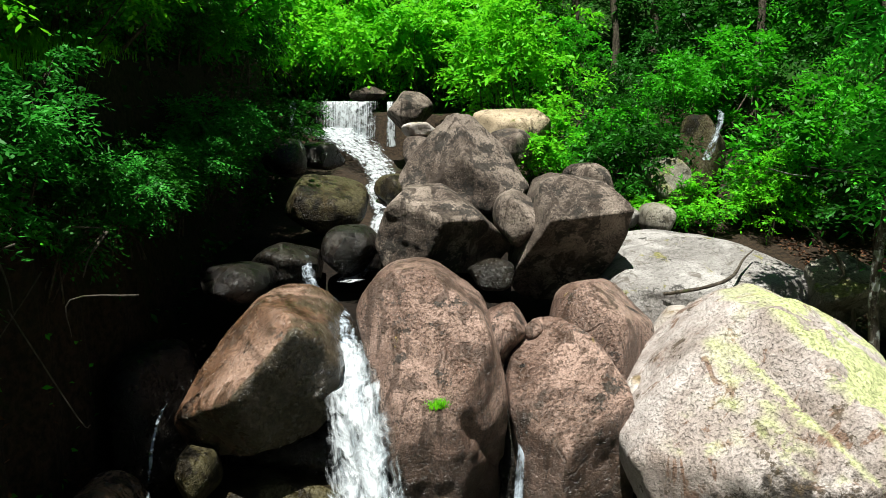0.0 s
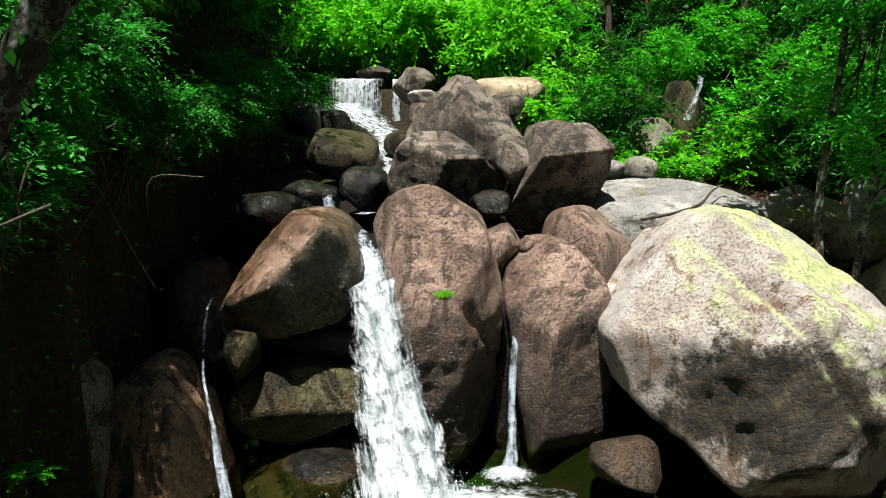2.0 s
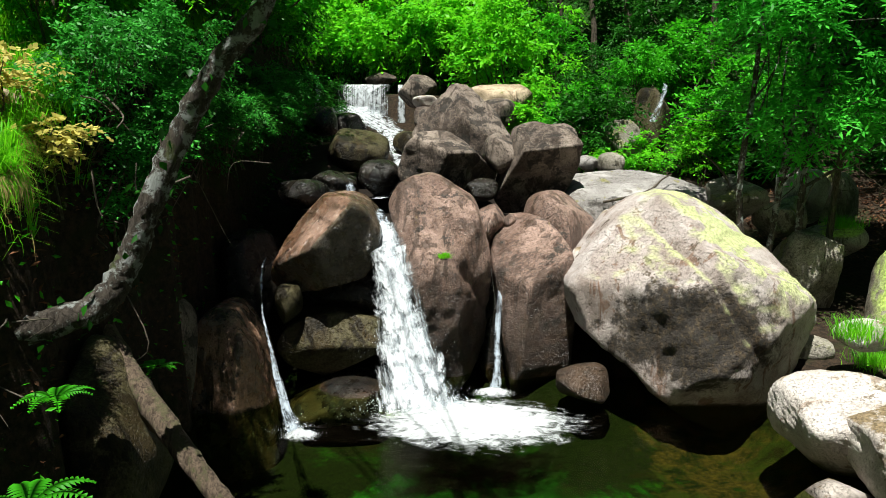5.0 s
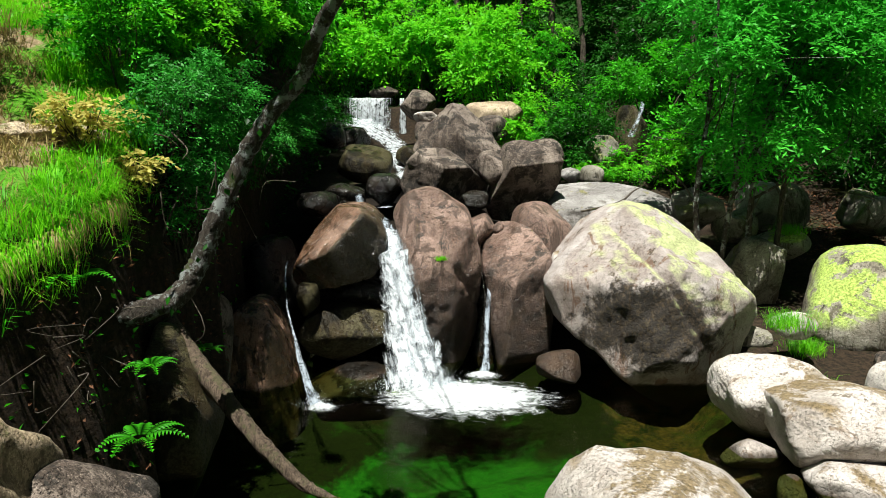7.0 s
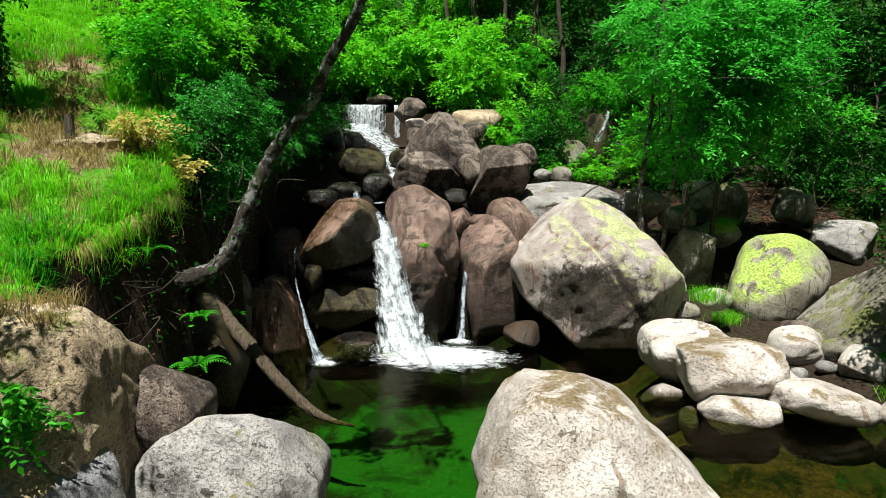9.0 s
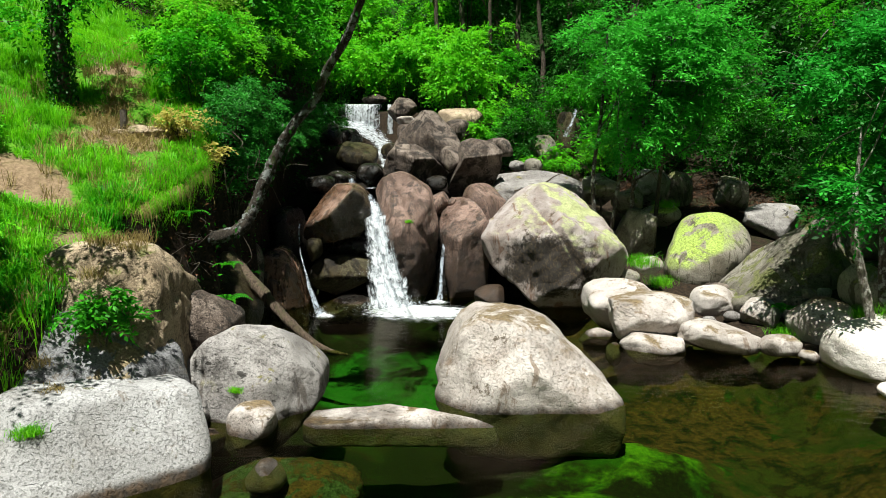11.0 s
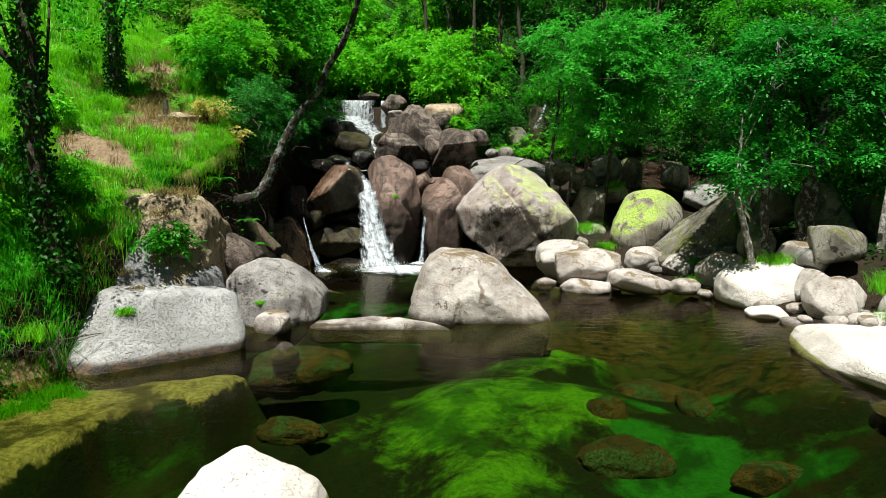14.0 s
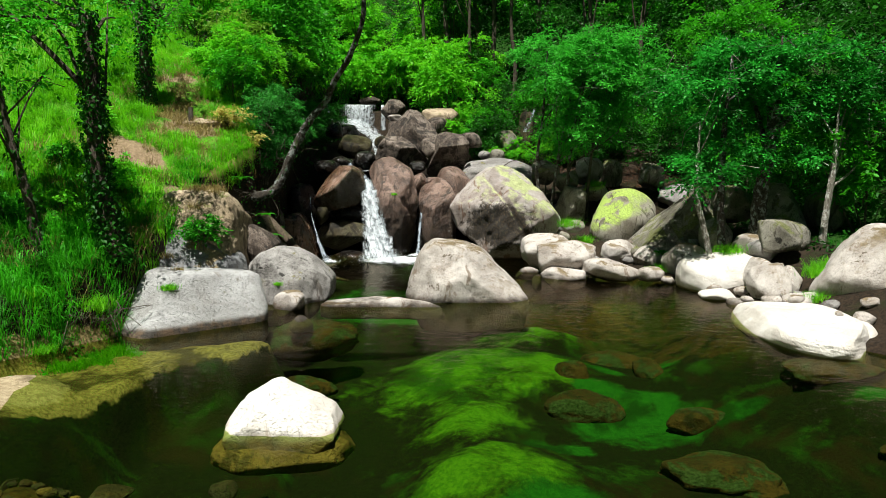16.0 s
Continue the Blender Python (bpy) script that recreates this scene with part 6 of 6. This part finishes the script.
def undergrowth(seed, n, box, length, material, label, height=0.5, level=0.5, keep=None):
    """Low leaves over the slope, in mounds."""
    rng = np.random.default_rng(seed)
    x, y = rng.uniform(box[0], box[2], n), rng.uniform(box[1], box[3], n)
    if keep is not None:
        ok = keep(x, y)
        x, y = x[ok], y[ok]
    mound = np.clip(0.5 + 0.9 * waves(np.stack([x, y, 0 * x], 1), rng, 2.2, 3), 0, 1.4)
    z = ground_height(x, y) + height * mound * rng.uniform(0.0, 1.0, len(x)) ** 0.6
    v, f = leaves(rng, np.stack([x, y, z], 1), length, length * 0.5, 0.2, level)
    return tagged(new("undergrowth", mesh_from("undergrowth", v, f, material)), label, "undergrowth", kind="stuff")


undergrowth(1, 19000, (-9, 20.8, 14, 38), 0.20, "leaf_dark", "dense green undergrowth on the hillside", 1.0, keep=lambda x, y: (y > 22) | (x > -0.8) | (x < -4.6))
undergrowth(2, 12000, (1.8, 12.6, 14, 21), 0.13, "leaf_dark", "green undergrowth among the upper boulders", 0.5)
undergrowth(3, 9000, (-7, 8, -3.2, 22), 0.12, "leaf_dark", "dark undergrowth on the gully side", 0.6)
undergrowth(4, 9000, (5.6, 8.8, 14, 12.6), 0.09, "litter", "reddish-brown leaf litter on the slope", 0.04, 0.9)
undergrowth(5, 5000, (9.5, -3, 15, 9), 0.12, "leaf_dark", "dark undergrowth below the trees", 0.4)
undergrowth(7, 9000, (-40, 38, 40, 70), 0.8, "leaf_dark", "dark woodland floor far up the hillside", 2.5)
undergrowth(9, 1500, (-6.2, -6.0, -3.6, -3.8), 0.06, "leaf_mid", "low green plants on the shaded shore", 0.14, 0.5, keep=lambda x, y: x < bank_edge(y) - 0.15)
undergrowth(8, 2200, (-3.4, -1.6, -2.7, 7.0), 0.075, "leaf_mid", "small green leaves on the shaded earth bank", 0.12, 0.5, keep=lambda x, y: ground_height(x, y) > 0.45)
undergrowth(6, 6500, (-3.35, -1.5, -2.3, 6.5), 0.07, "litter", "dead leaves and roots on the earth bank", 0.05, 0.7, keep=lambda x, y: ground_height(x, y) > 0.35)


def top_at(x, y, above):
    """The height of the first rock or ground under a point."""
    best = on_ground(x, y, 0.0)
    for ob in ROCKS:
        inv = ob.location
        hit, place, _, _ = ob.ray_cast(Vector((x, y, above)) - inv, Vector((0, 0, -1)))
        if hit:
            best = max(best, place.z + inv.z)
    return best


def tuft(seed, base, size, count, material, label):
    """A cushion of short blades."""
    rng = np.random.default_rng(seed)
    q = rng.normal(size=(count, 3)) * np.array([0.45, 0.45, 0.12]) * size
    q[:, 2] = np.abs(q[:, 2]) - 0.05
    ob = new("grass_tuft", mesh_from("grass_tuft", *blades(rng, q, size * 0.8, 0.008, 0.9), material))
    ob.location = (base[0], base[1], top_at(base[0], base[1], base[2] + 0.6))
    return tagged(ob, label, "grass tuft", "tufts among the rocks")


for i, (x, y, z, s) in enumerate(((7.8, 1.7, 0.9, 0.30), (6.75, 2.3, 0.6, 0.26), (8.5, -0.5, 0.7, 0.24), (8.6, -1.6, 0.7, 0.3), (9.2, -0.7, 1.15, 0.36), (8.2, -2.3, 0.6, 0.25), (7.1, 3.3, 0.8, 0.25), (5.1, 4.6, 0.6, 0.26), (6.3, 8.0, 2.05, 0.26), (-0.05, 6.35, 1.55, 0.09), (3.1, 8.3, 2.0, 0.10), (-3.05, -3.9, 0.85, 0.13), (-1.75, -1.75, 0.75, 0.08), (-3.9, -4.6, 0.4, 0.3), (-3.75, -5.35, 0.3, 0.16), (-3.5, -5.3, 0.3, 0.15), (-4.3, -5.4, 0.3, 0.18), (-3.2, -4.9, 0.3, 0.12), (-4.6, -5.1, 0.3, 0.2), (-3.5, -4.75, 0.2, 0.22), (7.9, 1.0, 0.95, 0.32), (4.95, 5.0, 0.6, 0.34), (5.5, 5.6, 0.7, 0.3), (5.2, 4.4, 0.4, 0.2))):
    tuft(i + 1, (x, y, z), s, 420, "grass_blade", "bright green grass tuft between the rocks")

for i, (x, y, z, s) in enumerate(((-3.2, -1.9, 2.4, 0.20), (-2.95, -1.5, 2.4, 0.22), (-3.1, -2.3, 2.4, 0.18), (-2.85, -2.0, 2.4, 0.15), (-3.3, -1.4, 2.4, 0.25), (-4.3, 2.0, 4.2, 0.2), (-4.7, 1.8, 4.2, 0.2), (-5.0, 2.3, 4.2, 0.22), (-4.1, 2.4, 4.2, 0.2), (-5.4, 3.9, 5.0, 0.2), (-3.4, -3.0, 1.6, 0.16), (-3.1, -3.3, 1.5, 0.12))):
    tuft(i + 61, (x, y, z), s, 160, "dry_grass", "tuft of dry straw on the tan outcrop")

# loose stones along the right shore
stone_rng = np.random.default_rng(31)
for k in range(34):
    y = stone_rng.uniform(-4.2, 4.0)
    x = np.interp(y, [-5, -3, 0, 1.5, 4], [7.8, 7.4, 6.9, 6.1, 5.3]) + abs(stone_rng.normal()) * 0.8
    w = stone_rng.uniform(0.12, 0.38)
    h = w * stone_rng.uniform(0.5, 0.75)
    z = top_at(x, y, 1.0)
    if -0.25 < z < 0.45:
        boulder("small pale stone lying on the shore", "pale" if k % 3 else "grey", 400 + k, (x, y, z + h * 0.25), (w, w * stone_rng.uniform(0.7, 1.1), h), 3, group="stones on the shore", name="stone")

# gravel of the near bar
for k in range(60):
    x, y = -2.35 + stone_rng.normal() * 0.45, -9.35 + stone_rng.normal() * 0.35
    w = stone_rng.uniform(0.05, 0.15)
    boulder("small brown stone of the gravel bar", ("skirt", "brown", "tan")[k % 3], 600 + k, (x, y, on_ground(x, y, 0.0) + w * 0.12), (w, w * stone_rng.uniform(0.7, 1.1), w * stone_rng.uniform(0.5, 0.7)), 2, group="stones of the gravel bar", name="stone")

# loose rocks filling the bank between the large boulders
for k in range(46):
    x, y = stone_rng.uniform(4.4, 8.2), stone_rng.uniform(2.6, 8.4)
    w = stone_rng.uniform(0.22, 0.62)
    h = w * stone_rng.uniform(0.5, 0.8)
    z = top_at(x, y, 1.6)
    if abs(z - on_ground(x, y, 0.0)) < 0.25:
        boulder("rock lying among the boulders of the bank", ("pale", "brown", "grey", "mossy")[k % 4], 500 + k, (x, y, z + h * 0.22), (w, w * stone_rng.uniform(0.7, 1.1), h), 3, 3.2, edge=30, rough=0.08, group="rocks on the bank", name="rock")

# ---- logs, branches, ferns and small things ----
def wood_piece(name, rows, material, label, category, seed, base=None, sides=10, knots=0.08):
    rng = np.random.default_rng(seed)
    r = np.array(rows, dtype=float)
    o = r[0, :3].copy() if base is None else np.array(base)
    r[:, :3] -= o
    ob = new(name, mesh_from(name, *tube(r, sides, 6, knots, rng), material))
    ob.location = o
    return tagged(ob, label, category)


log = wood_piece("fallen_log", [(-3.40, 3.3, 1.62, 0.101), (-2.95, 2.85, 1.25, 0.101), (-2.4, 2.4, 0.80, 0.098), (-1.95, 2.1, 0.42, 0.086), (-1.5, 1.85, 0.10, 0.066), (-1.15, 1.7, -0.02, 0.039), (-0.85, 1.62, -0.06, 0.016)], "bark_log", "weathered fallen log sloping from bank into the pool", "log", 1, sides=16, knots=0.13)
wood_piece("branch", [(4.75, 8.3, 1.75, 0.03), (4.72, 8.3, 2.3, 0.022), (4.55, 8.3, 2.75, 0.018), (4.3, 8.25, 3.05, 0.013), (3.95, 8.2, 3.3, 0.006)], "twig_pale", "dry pale dead branch standing behind the boulder", "branch", 2, sides=6)
wood_piece("branch", [(2.55, 8.35, 2.42, 0.02), (2.95, 8.2, 2.52, 0.022), (3.3, 8.3, 2.62, 0.022), (3.6, 8.7, 2.78, 0.014), (3.85, 9.0, 2.86, 0.008)], "bark_dark", "dark fallen branch lying on the flat slab", "branch", 3, sides=6)


def dead_twigs(seed, base, spread, count, label, thick=0.012):
    """A bundle of bare twigs, each its own part."""
    rng = np.random.default_rng(seed)
    ob = thing("dead_twigs", base, label, "twigs")
    for _ in range(count):
        o = rng.normal(size=3) * np.array(spread) * 0.7
        d = o + rng.normal(size=3) * np.array(spread) * np.array([0.6, 0.6, 0.4]) - np.array([0, 0, spread[2] * 0.7])
        m = (o + d) / 2 + rng.normal(size=3) * 0.15
        k = thick * rng.uniform(0.5, 1.2)
        part("twig", tube([(*o, k), (*m, k * 0.7), (*d, k * 0.3)], 5, 4, 0.05, rng), "twig_pale", ob)
    return ob


dead_twigs(1, (-2.95, 2.9, 3.1), (0.5, 0.4, 0.7), 12, "bare grey twigs hanging in the gully")
dead_twigs(2, (-2.85, 4.6, 3.3), (0.5, 0.5, 0.7), 10, "bare twigs in the shade of the gully")
dead_twigs(3, (-2.95, 0.6, 1.9), (0.10, 0.5, 0.28), 14, "dry roots hanging from the earth bank", 0.006)
dead_twigs(4, (5.6, 7.2, 3.2), (0.5, 0.3, 0.5), 10, "grey bare twigs below the foliage")
dead_twigs(5, (7.4, 7.6, 2.9), (0.7, 0.4, 0.45), 12, "grey bare twigs below the tree crowns")
dead_twigs(6, (-3.9, -4.9, 0.45), (0.20, 0.15, 0.08), 16, "dry sticks heaped on the shore", 0.008)
dead_twigs(9, (-3.6, -4.7, 0.5), (0.16, 0.12, 0.12), 18, "bare roots hanging over the shore", 0.007)
dead_twigs(7, (4.55, 8.3, 2.75), (0.35, 0.15, 0.35), 6, "pale bare twigs of the dead branch", 0.008)


def fern(seed, base, size, label="bright green fern growing from the bank"):
    rng = np.random.default_rng(seed)
    ob = thing("fern", base, label, "fern", "ferns on the banks")
    for k in range(8):
        a = 6.28 * k / 8 + rng.normal() * 0.2
        L = size * rng.uniform(0.8, 1.2)
        u = np.linspace(0.14, 1, 12)
        out = np.array([math.cos(a), math.sin(a), 0])
        side = np.array([-math.sin(a), math.cos(a), 0])
        spine = out[None] * (u * L)[:, None] + np.array([0, 0, 1])[None] * (L * (0.75 * u - 0.75 * u ** 2.2))[:, None]
        v, f = [p for p in spine], []
        for k2 in range(len(spine) - 1):
            p, q = spine[k2], u[k2]
            w = 0.32 * L * (1 - q) ** 0.7 * min(1, 5 * q) + 0.01
            for hand in (-1, 1):
                i = len(v)
                tip = p + hand * side * w + out * w * 0.45 - np.array([0, 0, 0.2 * w])
                v += [tip, p + hand * side * w * 0.55 + out * (w * 0.22 + 0.05 * L)]
                f.append([k2, i, i + 1, k2 + 1])
        part("frond", (np.array(v), f), "leaf_mid", ob)
    return ob


for i, (x, y, z, s) in enumerate(((-2.52, 0.5, 1.05, 0.34), (-2.62, -0.2, 0.75, 0.30), (-2.65, 1.1, 1.5, 0.26), (-3.25, 1.0, 2.3, 0.4), (-3.2, -1.9, 1.6, 0.3), (6.2, 8.6, 1.5, 0.35), (7.0, 2.9, 0.45, 0.35), (-3.35, 3.1, 3.3, 0.35), (-2.95, 3.6, 1.0, 0.22))):
    fern(i + 1, (x, y, z), s)


# small wooden post in the meadow
post = thing("post", (-4.6, 2.1, on_ground(-4.6, 2.1)), "short weathered grey wooden post in the grass", "post")
bm = bmesh.new()
bmesh.ops.create_cube(bm, size=1, matrix=Matrix.Diagonal((0.10, 0.09, 0.46, 1)))
bmesh.ops.bevel(bm, geom=list(bm.edges), offset=0.012, segments=2, affect="EDGES")
me = bpy.data.meshes.new("shaft")
bm.to_mesh(me)
bm.free()
me.materials.append(MATS["twig_pale"])
shaft = new("shaft", me)
shaft.parent, shaft.location = post, (0, 0, 0.22)
